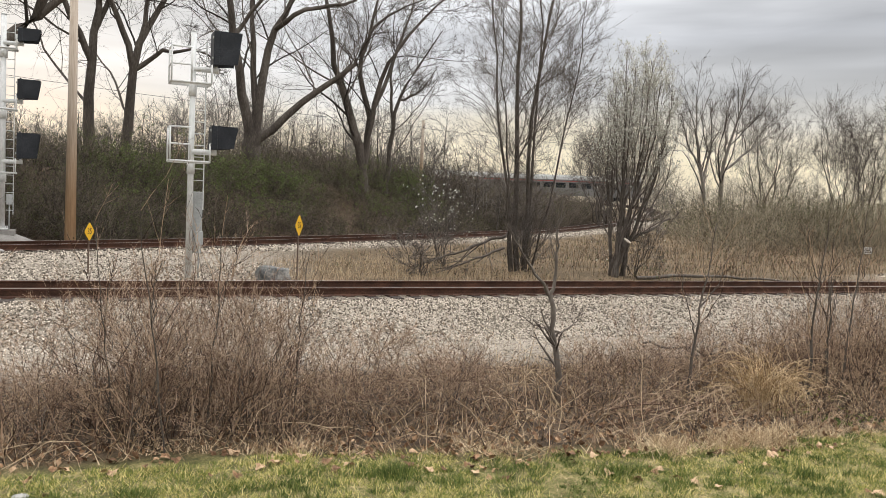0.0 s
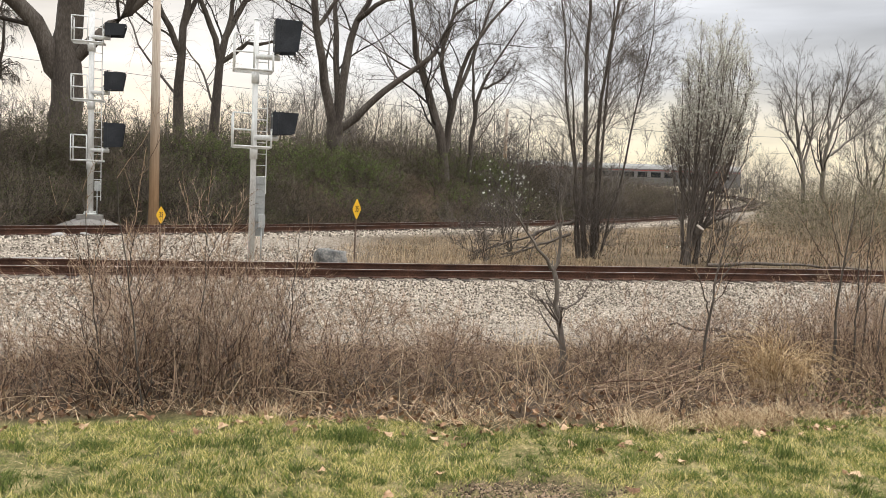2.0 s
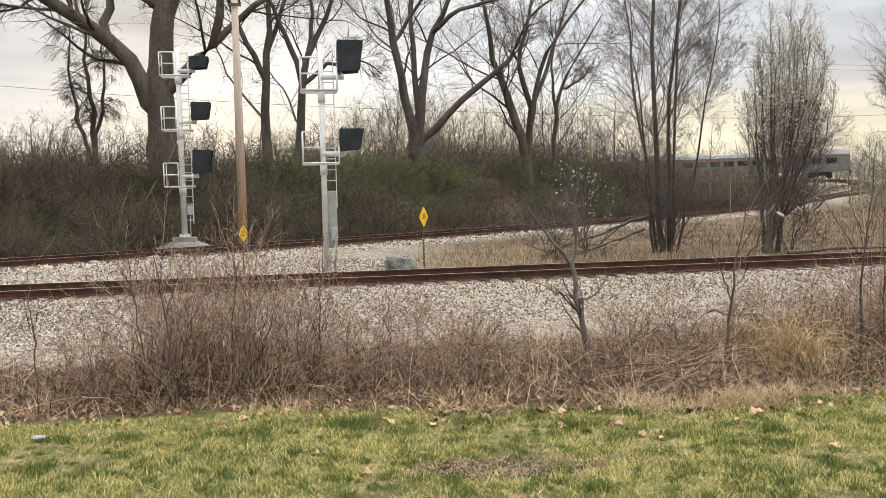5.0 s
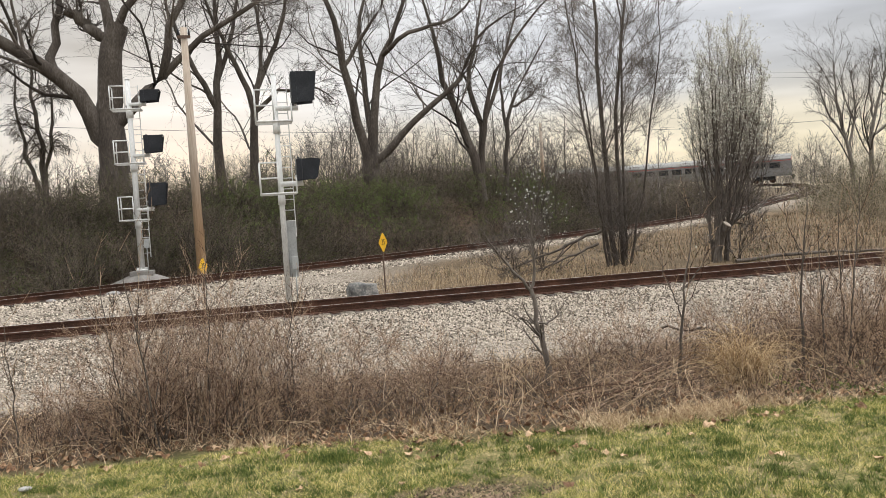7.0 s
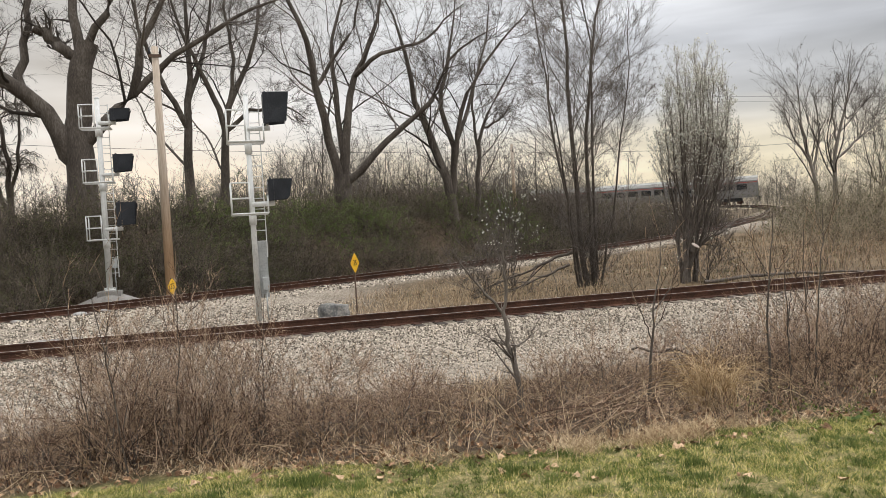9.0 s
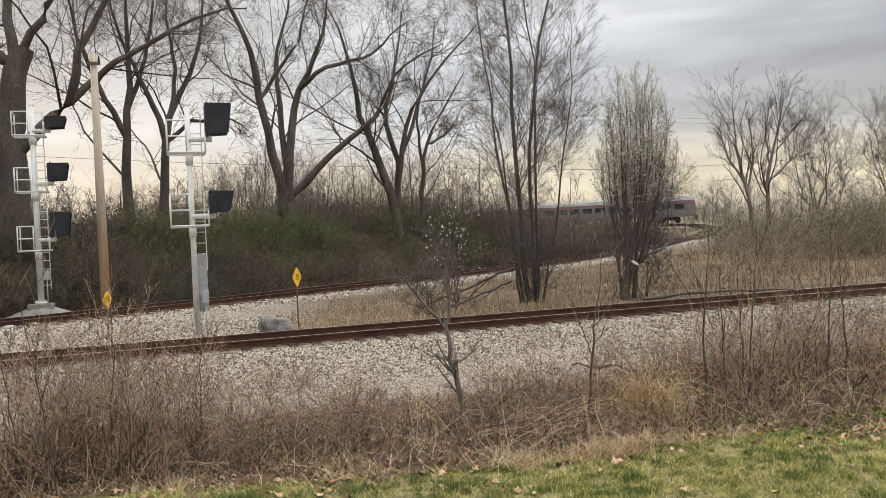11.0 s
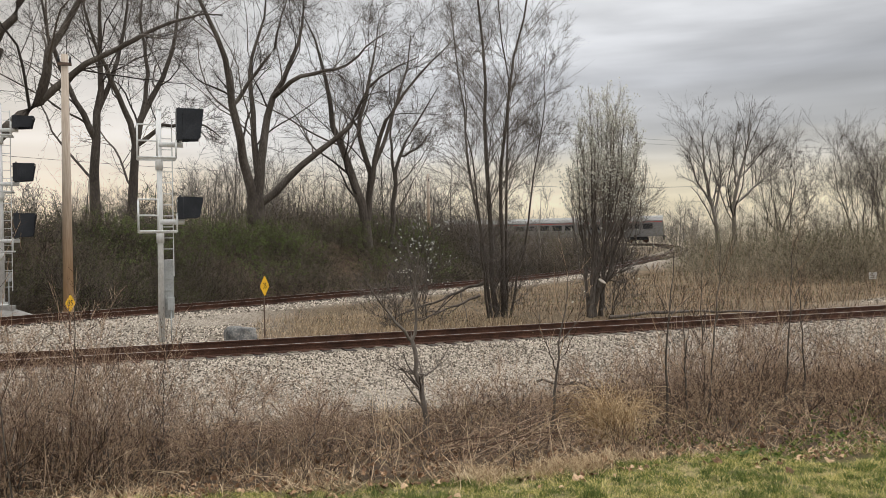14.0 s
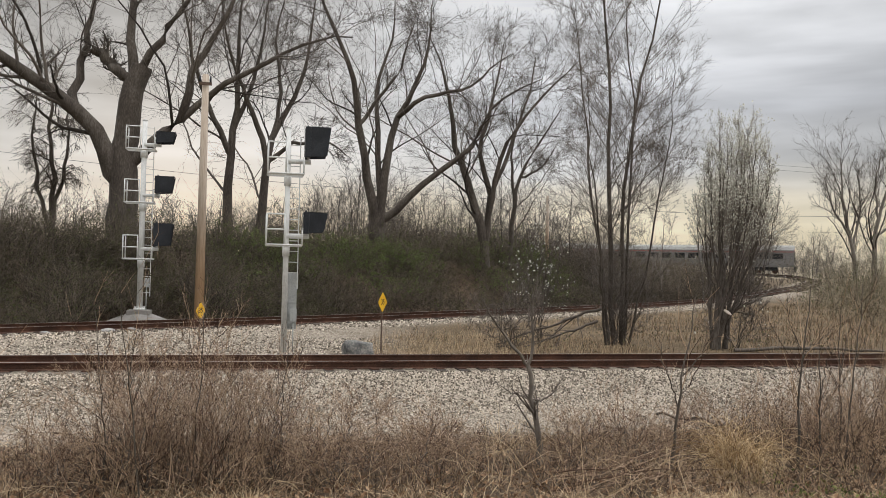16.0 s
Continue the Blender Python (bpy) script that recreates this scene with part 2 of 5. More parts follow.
stained_low(M_POLE, 0.5, 5.0, (1.0, 0.74, 0.48))
M_YELLOW = material("yellow_sign_paint", [(0.62, 0.34, 0.015), (0.78, 0.45, 0.02), (0.84, 0.52, 0.04)], 3.0, 0.5, 0.05, 30)
M_INK = material("black_sign_paint", [(0.012, 0.012, 0.012), (0.03, 0.03, 0.03)], 3.0, 0.6, 0, 30)
M_POST = material("rusty_post_steel", [(0.06, 0.04, 0.03), (0.12, 0.08, 0.06), (0.18, 0.13, 0.10)], 3.0, 0.8, 0.2, 30)
M_WHITE = material("white_sign_paint", [(0.55, 0.54, 0.52), (0.68, 0.67, 0.65)], 3.0, 0.6, 0.05, 30)
M_SILVER = material("stainless_car_roof", [(0.42, 0.42, 0.41), (0.55, 0.545, 0.53), (0.64, 0.635, 0.615)], 0.5, 0.5, 0.05, 12, metal=0.1, stretch=(0.2, 0.2, 3))
M_CARSIDE = material("dull_car_side", [(0.13, 0.125, 0.12), (0.19, 0.185, 0.178), (0.26, 0.25, 0.24)], 0.5, 0.5, 0.05, 12, metal=0.2, stretch=(0.2, 0.2, 3))
M_GLASSDARK = material("dark_car_window", [(0.015, 0.017, 0.02), (0.03, 0.033, 0.036)], 1.0, 0.15, 0, 10, spec=0.6)
M_REDPAINT = material("red_stripe_paint", [(0.35, 0.04, 0.03), (0.48, 0.06, 0.05)], 1.0, 0.5, 0, 10)
M_WIRE = material("wire_cable", [(0.03, 0.03, 0.03), (0.05, 0.05, 0.05)], 1.0, 0.7, 0, 10)


# ---- mesh tools ----
rng = np.random.default_rng(7)


def mesh_from(name, verts, faces, mat, smooth=True):
    """faces: an integer array, one row a face, all with the same number of corners."""
    me = bpy.data.meshes.new(name)
    faces = np.asarray(faces, dtype=np.int32)
    me.vertices.add(len(verts))
    me.vertices.foreach_set("co", np.asarray(verts, dtype=np.float32).ravel())
    me.loops.add(faces.size)
    me.loops.foreach_set("vertex_index", faces.ravel())
    me.polygons.add(len(faces))
    me.polygons.foreach_set("loop_start", np.arange(0, faces.size, faces.shape[1], dtype=np.int32))
    me.update(calc_edges=True)
    me.polygons.foreach_set("use_smooth", np.full(len(faces), smooth))
    me.materials.append(mat)
    return me


def part(name, bm, mat, parent, label=""):
    """Link a bmesh or a mesh as one object under a thing or a part."""
    if isinstance(bm, bmesh.types.BMesh):
        me = bpy.data.meshes.new(name)
        bm.to_mesh(me)
        bm.free()
        me.materials.append(mat)
    else:
        me = bm
    ob = new(name, me)
    ob.parent = parent
    if label:
        ob["label"] = label
    return ob


def thing(name, label, category, place=(0, 0, 0), rz=0, group="", kind=""):
    ob = new(name)
    ob.empty_display_size = 0.2
    ob.matrix_world = pose(*place, 0, 0, rz)
    return tagged(ob, label, category, group, kind)


def bm_box(bm, x0, x1, y0, y1, z0, z1, bevel=0.0):
    r = bmesh.ops.create_cube(bm, size=1)
    vs = r["verts"]
    for v in vs:
        v.co = Vector((x0 if v.co.x < 0 else x1, y0 if v.co.y < 0 else y1, z0 if v.co.z < 0 else z1))
    if bevel:
        es = list({e for v in vs for e in v.link_edges})
        bmesh.ops.bevel(bm, geom=es, offset=bevel, segments=2, affect="EDGES", profile=0.6)
    return bm


def bm_rod(bm, a, b, r0, r1=None, sides=8):
    a, b = Vector(a), Vector(b)
    d = b - a
    m = Matrix.Translation((a + b) / 2) @ d.to_track_quat("Z", "Y").to_matrix().to_4x4()
    bmesh.ops.create_cone(bm, cap_ends=True, segments=sides, radius1=r0, radius2=r0 if r1 is None else r1, depth=d.length, matrix=m)
    for f in bm.faces:
        f.smooth = len(f.verts) == 4
    return bm


def box(*a, bevel=0.0):
    return bm_box(bmesh.new(), *a, bevel=bevel)


def rod(a, b, r0, r1=None, sides=8):
    return bm_rod(bmesh.new(), a, b, r0, r1, sides)


def unit(v):
    return v / np.maximum(np.linalg.norm(v, axis=-1, keepdims=True), 1e-9)


def tubes(P, R, sides=3):
    """P: n polylines of k points, R: their radii. Returns vertices and four-cornered faces."""
    n, k, _ = P.shape
    if k == 2:                                           # the finest twigs are slim three-sided spikes
        T = unit(P[:, 1] - P[:, 0])
        U = unit(np.cross(T, np.array([0.3, 0.5, 0.81])))
        V = np.cross(T, U)
        a = np.arange(3) * 2 * np.pi / 3
        ring = P[:, :1] + R[:, :1, None] * (np.cos(a)[:, None] * U[:, None] + np.sin(a)[:, None] * V[:, None])
        v = np.concatenate([ring, P[:, 1:]], 1).reshape(-1, 3)
        f = np.array([(0, 1, 3), (1, 2, 3), (2, 0, 3)])
        return v, (np.arange(n)[:, None, None] * 4 + f[None]).reshape(-1, 3)
    T = unit(np.gradient(P, axis=1))
    ref = np.where(np.abs(T[..., 2:3]) > 0.85, np.array([1.0, 0.2, 0]), np.array([0.1, 0.05, 1.0]))
    U = unit(np.cross(T, ref))
    V = np.cross(T, U)
    a = np.arange(sides) * 2 * np.pi / sides
    ring = P[:, :, None] + R[:, :, None, None] * (np.cos(a)[:, None] * U[:, :, None] + np.sin(a)[:, None] * V[:, :, None])
    idx = np.arange(n * k * sides).reshape(n, k, sides)
    nxt = np.roll(idx, -1, axis=2)
    F = np.stack([idx[:, :-1], nxt[:, :-1], nxt[:, 1:], idx[:, 1:]], axis=-1).reshape(-1, 4)
    return ring.reshape(-1, 3), F


def join(chunks):
    vs, fs, n = [], [], 0
    mixed = len({f.shape[1] for _, f in chunks}) > 1
    for v, f in chunks:
        if mixed and f.shape[1] == 4:
            f = np.concatenate([f[:, :3], f[:, [0, 2, 3]]])
        vs.append(v)
        fs.append(f + n)
        n += len(v)
    return np.concatenate(vs), np.concatenate(fs)


def resample(points, k, wob=0.0):
    """A smooth line of k points through a few given ones."""
    p = np.asarray(points, dtype=float)
    s = np.concatenate([[0], np.cumsum(np.linalg.norm(np.diff(p, axis=0), axis=1))])
    q = np.linspace(0, s[-1], 4 * k)
    line = np.stack([np.interp(q, s, p[:, i]) for i in range(3)], 1)
    for _ in range(2 * k // 3):
        line[1:-1] = (line[:-2] + 2 * line[1:-1] + line[2:]) / 4
    line = line[np.linspace(0, 4 * k - 1, k).astype(int)]
    if wob:
        w = rng.normal(0, wob, (k, 3))
        w[0] = 0
        line = line + w
    return line


def spawn(P, R, m, t0=0.25, ratio=0.4, spread=0.8, up=0.25, wander=0.12, k=4, thin=0.55, rmin=0.004, t1=1.0):
    """m side branches on each polyline."""
    n, kk, _ = P.shape
    t = rng.uniform(t0, t1, (n, m)) * (kk - 1.001)
    i = t.astype(int)
    f = (t - i)[..., None]
    rows = np.arange(n)[:, None]
    base = P[rows, i] * (1 - f) + P[rows, i + 1] * f
    rad = R[rows, i] * (1 - f[..., 0]) + R[rows, i + 1] * f[..., 0]
    tan = unit(P[rows, i + 1] - P[rows, i])
    rnd = rng.normal(size=(n, m, 3))
    side = unit(rnd - (rnd * tan).sum(-1, keepdims=True) * tan)
    d = unit(tan + side * spread * rng.uniform(0.6, 1.5, (n, m, 1)) + np.array([0, 0, up]))
    length = np.linalg.norm(np.diff(P, axis=1), axis=-1).sum(1)[:, None] * ratio * rng.uniform(0.5, 1.3, (n, m)) * (1.15 - 0.55 * t / kk)
    base, d, length, rad = base.reshape(-1, 3), d.reshape(-1, 3), length.reshape(-1), rad.reshape(-1)
    out = [base]
    step = (length / (k - 1))[:, None]
    for _ in range(k - 1):
        out.append(out[-1] + d * step)
        d = unit(d + rng.normal(0, wander, d.shape) + np.array([0, 0, up * 0.35]))
    r0 = np.maximum(rad * thin, rmin)
    return np.stack(out, 1), np.maximum(r0[:, None] * np.linspace(1, 0.35, k), rmin * 0.6)


def flakes(C, size, squash=0.55):
    """Small folded leaves at the points C."""
    n = len(C)
    a = unit(rng.normal(size=(n, 3)))
    b = unit(np.cross(a, rng.normal(size=(n, 3))))
    s = (size * rng.uniform(0.6, 1.4, n))[:, None]
    c = np.cross(a, b) * s * 0.2
    v = np.stack([C - a * s, C + b * s * squash + c, C + a * s, C - b * s * squash + c], 1).reshape(-1, 3)
    return v, np.arange(4 * n).reshape(n, 4)


# ---- the lie of the land ----
FAR = resample([(-16, 21.6, 0.1), (-8, 25.2, 0.12), (-2, 28.4, 0.15), (7, 33.2, 0.18), (13, 37.4, 0.2), (22, 43.8, 0.22), (30, 50.2, 0.25), (41, 60.5, 0.3), (58, 78, 0.6),
                (73, 92, 1.2), (83, 103, 2.0), (84.5, 111, 2.7), (77, 118.5, 2.8), (60, 123.6, 2.8), (38, 126, 2.8), (5, 128, 2.8)], 160)
NEAR_Y = 19.75


def ramp_up(a, b, v):
    t = np.clip((v - a) / (b - a), 0, 1)
    return t * t * (3 - 2 * t)


def rough(x, y, s, amp, seed=0.0):
    return amp * (np.sin(x * s + seed) * np.cos(y * s * 1.3 + 1.7 * seed) + 0.6 * np.sin(2.3 * s * x + 1.1 * s * y + 2 * seed) + 0.4 * np.cos(4.1 * s * y - 3.3 * s * x + seed)) / 2


def far_side(x, y):
    """Distance from the far track (beyond it: plus), and its height there."""
    x, y = np.asarray(x, float), np.asarray(y, float)
    shape = x.shape
    q = np.stack([x.ravel(), y.ravel()], 1)
    d2 = ((q[:, None, :] - FAR[None, :, :2]) ** 2).sum(-1)
    i = np.clip(d2.argmin(1), 1, len(FAR) - 2)
    tan = unit(FAR[i + 1, :2] - FAR[i - 1, :2])
    rel = q - FAR[i, :2]
    cross = tan[:, 0] * rel[:, 1] - tan[:, 1] * rel[:, 0]
    return (np.sign(cross) * np.sqrt(d2.min(1))).reshape(shape), FAR[i, 2].reshape(shape)


def height(x, y):
    x, y = np.asarray(x, float), np.asarray(y, float)
    z = -0.1 - 0.12 * ramp_up(7.5, 9.5, y) - 0.5 * ramp_up(9.5, 14.0, y) + 0.02 * (7 - y) * (y < 7) * (y > -3) + 0.2 * (y <= -3)
    z = z + rough(x, y, 1.1, 0.035) * (y < 14.5)
    z = z + 0.52 * ramp_up(15.8, 18.1, y)                                # ballast shoulder
    z = z - 0.12 * ramp_up(21.2, 22.6, y) + rough(x, y, 0.8, 0.03, 2.0) * (y > 21)
    d, zf = far_side(np.clip(x, -60, 140), np.clip(y, -20, 170))
    a = np.abs(d)
    z = np.where(y > 21, np.maximum(z, -0.35), z)
    bed = zf - 0.21
    w = 1 - ramp_up(1.7, 4.2, a)
    w = w * (y > 21.3)
    out = z * (1 - w) + bed * w
    low = 1 - 0.55 * ramp_up(17, 40, x)
    bank = 3.0 * low * ramp_up(3.6, 9.5, d) * (d > 0) + 0.5 * ramp_up(9, 30, d)
    bank = bank * (1 + rough(x, y, 0.45, 0.10, 1.0))
    gone = 1 - ramp_up(26, 60, x) * 0.6
    out = out + np.where(d > 0, bank * gone, 0) * (y > 23)
    field = 1.0 * ramp_up(45, 95, y) + 0.5 * ramp_up(30, 60, x) * ramp_up(24, 45, y)
    out = out + np.where(d < 0, field * ramp_up(3, 12, a), 0)
    mound = 0.42 * np.exp(-((x - 37) / 5.0) ** 2 - ((y - 24.0) / 1.4) ** 2)
    return out + mound


def axis(fine0, fine1, step, end0, end1):
    mid = np.arange(fine0, fine1 + step / 2, step)
    lo = fine0 - np.geomspace(step * 1.5, fine0 - end0, 26)[::-1]
    hi = fine1 + np.geomspace(step * 1.5, end1 - fine1, 34)
    return np.concatenate([lo, mid, hi])


gx, gy = axis(-14, 46, 0.4, -2500, 3000), axis(-4, 62, 0.4, -2500, 4000)
GX, GY = np.meshgrid(gx, gy)
GZ = height(GX, GY)
nx, ny = len(gx), len(gy)
idx = np.arange(nx * ny).reshape(ny, nx)
quads = np.stack([idx[:-1, :-1], idx[:-1, 1:], idx[1:, 1:], idx[1:, :-1]], -1).reshape(-1, 4)
ground_me = mesh_from("ground", np.stack([GX, GY, GZ], -1).reshape(-1, 3), quads, None)


def lawn_edge(x):
    x = np.asarray(x, float)
    return 8.25 - 1.2 * ramp_up(3.0, 8.2, x) - 0.5 * ramp_up(9.5, 11.5, x)


def cover(x, y):
    """Shares of lawn, gravel, straw and leaf litter."""
    d, _ = far_side(np.clip(x, -60, 140), np.clip(y, -20, 170))
    edge = lawn_edge(x) + rough(x, y, 2.2, 0.22, 3.0)
    lawn = 1 - ramp_up(-0.15, 0.25, y - edge)
    for dx, dy, wx, wy in ((6.1, 5.85, 0.75, 0.22), (3.2, 4.7, 0.4, 0.2), (11.5, 6.3, 0.5, 0.2)):       # bare soil
        lawn = lawn * (1 - np.clip(1.6 * np.exp(-((x - dx) / wx) ** 2 - ((y - dy) / wy) ** 2) + rough(x, y, 5.0, 0.3, dx) - 0.2, 0, 1))
    gravel = ramp_up(13.2, 14.6, y + rough(x, y, 1.0, 0.4)) * (1 - ramp_up(21.2, 22.0, y + rough(x, y, 1.3, 0.3, 1.0)))
    between = ramp_up(21.2, 22.0, y) * (1 - ramp_up(4.0, 9.0, x - 0.35 * (y - 22))) * (d < 0)
    bed = (1 - ramp_up(2.0, 3.2, np.abs(d))) * (y > 21)
    heap = np.exp(-((x - 37) / 5.0) ** 2 - ((y - 24.0) / 1.4) ** 2) * 1.6
    gravel = np.clip(np.maximum.reduce([gravel, between, bed, heap]), 0, 1)
    straw = (y > 21) * (d < -2) * (1 - gravel)
    litter = np.clip(1 - lawn - gravel - straw, 0, 1)
    return lawn, gravel, straw, litter


for nm, vals in zip(("lawn", "gravel", "straw"), cover(GX, GY)):
    at = ground_me.attributes.new(nm, "FLOAT", "POINT")
    at.data.foreach_set("value", vals.ravel().astype(np.float32))


def ground_material():
    m = bpy.data.materials.new("ground_cover")
    m.use_nodes = True
    t = m.node_tree
    b = t.nodes["Principled BSDF"]
    b.inputs["Roughness"].default_value = 0.95
    b.inputs["Specular IOR Level"].default_value = 0.15
    co = t.nodes.new("ShaderNodeTexCoord")

    def cloth(colors, big, small, lo=0.37, hi=0.63, voronoi=0.0):
        n1 = node(t, "ShaderNodeTexNoise", Scale=big, Detail=6.0, Roughness=0.65)
        n2 = node(t, "ShaderNodeTexNoise", Scale=small, Detail=4.0, Roughness=0.7)
        for n in (n1, n2):
            t.links.new(co.outputs["Object"], n.inputs["Vector"])
        av = t.nodes.new("ShaderNodeMath")
        av.operation = "ADD"
        t.links.new(n1.outputs["Fac"], av.inputs[0])
        src = n2.outputs["Fac"]
        if voronoi:
            vo = node(t, "ShaderNodeTexVoronoi", Scale=voronoi)
            t.links.new(co.outputs["Object"], vo.inputs["Vector"])
            bw = t.nodes.new("ShaderNodeRGBToBW")
            t.links.new(vo.outputs["Color"], bw.inputs[0])
            src = bw.outputs[0]
        t.links.new(src, av.inputs[1])
        hf = t.nodes.new("ShaderNodeMath")
        hf.operation = "MULTIPLY"
        hf.inputs[1].default_value = 0.5
        t.links.new(av.outputs[0], hf.inputs[0])
        r = t.nodes.new("ShaderNodeValToRGB")
        e = r.color_ramp.elements
        e[0].position, e[1].position = lo, hi
        e[0].color, e[1].color = (*colors[0], 1), (*colors[2], 1)
        e.new((lo + hi) / 2).color = (*colors[1], 1)
        t.links.new(hf.outputs[0], r.inputs[0])
        return r.outputs[0], n2.outputs["Fac"]

    last, h = cloth([(0.025, 0.017, 0.011), (0.065, 0.044, 0.029), (0.16, 0.112, 0.074)], 3.0, 40.0)
    for nm, colors, big, small, vo in (("straw", [(0.05, 0.038, 0.022), (0.115, 0.083, 0.050), (0.22, 0.16, 0.10)], 0.3, 9.0, 0),
                                       ("gravel", [(0.12, 0.10, 0.078), (0.24, 0.205, 0.164), (0.37, 0.322, 0.265)], 0.7, 9.0, 26.0),
                                       ("lawn", [(0.035, 0.04, 0.013), (0.12, 0.115, 0.04), (0.34, 0.27, 0.135)], 5.0, 48.0, 0)):
        c, h = cloth(colors, big, small, voronoi=vo)
        a = t.nodes.new("ShaderNodeAttribute")
        a.attribute_name = nm
        mx = t.nodes.new("ShaderNodeMix")
        mx.data_type = "RGBA"
        t.links.new(a.outputs["Fac"], mx.inputs["Factor"])
        t.links.new(last, mx.inputs["A"])
        t.links.new(c, mx.inputs["B"])
        last = mx.outputs["Result"]
    t.links.new(last, b.inputs["Base Color"])
    bp = node(t, "ShaderNodeBump", Strength=0.6, Distance=0.04)
    t.links.new(h, bp.inputs["Height"])
    t.links.new(bp.outputs[0], b.inputs["Normal"])
    return m


ground_me.materials.clear()
ground_me.materials.append(ground_material())
ground = tagged(new("ground", ground_me), "rough lawn, leaf litter, gravel and dry field beside the railway", "ground", kind="structure")


def stuff(name, chunks, mat, label, category, smooth=False):
    v, f = join(chunks)
    return tagged(new(name, mesh_from(name, v, f, mat, smooth)), label, category, kind="stuff")


# ---- railway tracks ----
RAIL_SECTION = [(-0.07, -0.17), (0.07, -0.17), (0.07, -0.158), (0.012, -0.14), (0.010, -0.045), (0.036, -0.034), (0.036, -0.004), (0.030, 0.0), (-0.030, 0.0), (-0.036, -0.004),
                (-0.036, -0.034), (-0.010, -0.045), (-0.012, -0.14), (-0.07, -0.158)]


def rail_mesh(line, shift):
    """The rail section swept along a line, moved sideways."""
    tan = np.gradient(line, axis=0)
    tan[:, 2] = 0
    tan = unit(tan)
    nor = np.stack([-tan[:, 1], tan[:, 0], np.zeros(len(tan))], 1)
    sec = np.array(RAIL_SECTION)
    v = line[:, None] + nor[:, None] * (sec[:, 0] + shift)[None, :, None] + np.array([0, 0, 1.0]) * sec[:, 1][None, :, None]
    n, s = len(line), len(sec)
    i = np.arange(n * s).reshape(n, s)
    nx_ = np.roll(i, -1, axis=1)
    f = np.stack([i[:-1], i[1:], nx_[1:], nx_[:-1]], -1).reshape(-1, 4)
    me = mesh_from("rail", v.reshape(-1, 3), f, M_RAIL, False)
    me.materials.append(M_RAILTOP)
    mi = np.zeros((n - 1, s), dtype=np.int32)
    mi[:, 7] = 1
    me.polygons.foreach_set("material_index", mi.ravel())
    return me


tie_bm = box(-0.115, 0.115, -1.3, 1.3, -0.36, -0.18, bevel=0.012)
tie_me = bpy.data.meshes.new("sleeper")
tie_bm.to_mesh(tie_me)
tie_bm.free()
tie_me.materials.append(M_TIE)
plate_bm = box(-0.09, 0.09, -0.18, 0.18, -0.18, -0.165)
plate_me = bpy.data.meshes.new("tie_plate")
plate_bm.to_mesh(plate_me)
plate_bm.free()
plate_me.materials.append(M_RAIL)


def track(label, line, spacing, stop):
    tr = thing("railway_track", label, "railway track")
    for shift in (-0.7525, 0.7525):
        part("rail", rail_mesh(line, shift), M_RAIL, tr, "rusty steel rail with a worn head")
    s = np.concatenate([[0], np.cumsum(np.linalg.norm(np.diff(line, axis=0), axis=1))])
    for q in np.arange(0.3, min(s[-1], stop), spacing):
        p = [np.interp(q, s, line[:, c]) for c in range(3)]
        e = [np.interp(q + 0.2, s, line[:, c]) for c in range(3)]
        a = math.degrees(math.atan2(e[1] - p[1], e[0] - p[0])) + rng.normal(0, 0.8)
        t = part("sleeper", tie_me, M_TIE, tr)
        t.matrix_local = pose(p[0], p[1], p[2] + rng.normal(0, 0.006), 0, 0, a)
        for sy in (-0.7525, 0.7525):
            part("tie_plate", plate_me, M_RAIL, t).matrix_local = pose(0, sy, 0)
    return tr


near_line = np.stack([np.linspace(-60, 160, 111), np.full(111, NEAR_Y), np.zeros(111)], 1)
track("rusty straight railway track on grey ballast", near_line, 0.52, 175)
track("rusty curved railway track below a brushy bank", FAR, 0.54, 150)


# ballast stones
def stones(x0, x1, y0, y1, per_m2, size, keep=None):
    n = int((x1 - x0) * (y1 - y0) * per_m2)
    x, y = rng.uniform(x0, x1, n), rng.uniform(y0, y1, n)
    if keep is not None:
        k = keep(x, y)
        x, y = x[k], y[k]
        n = len(x)
    z = height(x, y) + size * 0.15
    C = np.stack([x, y, z], 1)
    octa = np.array([(1, 0, 0), (-1, 0, 0), (0, 1, 0), (0, -1, 0), (0, 0, 1), (0, 0, -1)], float)
    off = octa[None] * (size * rng.uniform(0.55, 1.25, (n, 6, 1))) + rng.normal(0, size * 0.25, (n, 6, 3))
    v = (C[:, None] + off).reshape(-1, 3)
    fo = np.array([(0, 2, 4), (2, 1, 4), (1, 3, 4), (3, 0, 4), (2, 0, 5), (1, 2, 5), (3, 1, 5), (0, 3, 5)])
    return v, (np.arange(n)[:, None, None] * 6 + fo[None]).reshape(-1, 3)


stuff("ballast_stones", [stones(-8, 38, 15.9, 18.55, 330, 0.025), stones(-8, 36, 19.1, 20.4, 60, 0.034), stones(-8, 34, 20.95, 22.2, 120, 0.032),
                         stones(-6, 34, 13.6, 16.0, 190, 0.012)], M_STONE, "pale grey crushed stone ballast along the near track", "ballast")
stuff("ballast_stones", [stones(-10, 9.5, 22.0, 29, 70, 0.034, lambda x, y: (cover(x, y)[1] > rng.uniform(0.1, 0.9, len(x))) & (np.abs(far_side(x, y)[0]) > 0.9)),
                         stones(-6, 46, 26, 64, 30, 0.045, lambda x, y: (np.abs(far_side(x, y)[0]) < 2.7) & (np.abs(far_side(x, y)[0]) > 0.95)),
                         stones(30, 44, 22, 26, 45, 0.05, lambda x, y: cover(x, y)[1] > 0.5)],
      M_STONE, "pale grey crushed stone between and beside the tracks", "ballast")


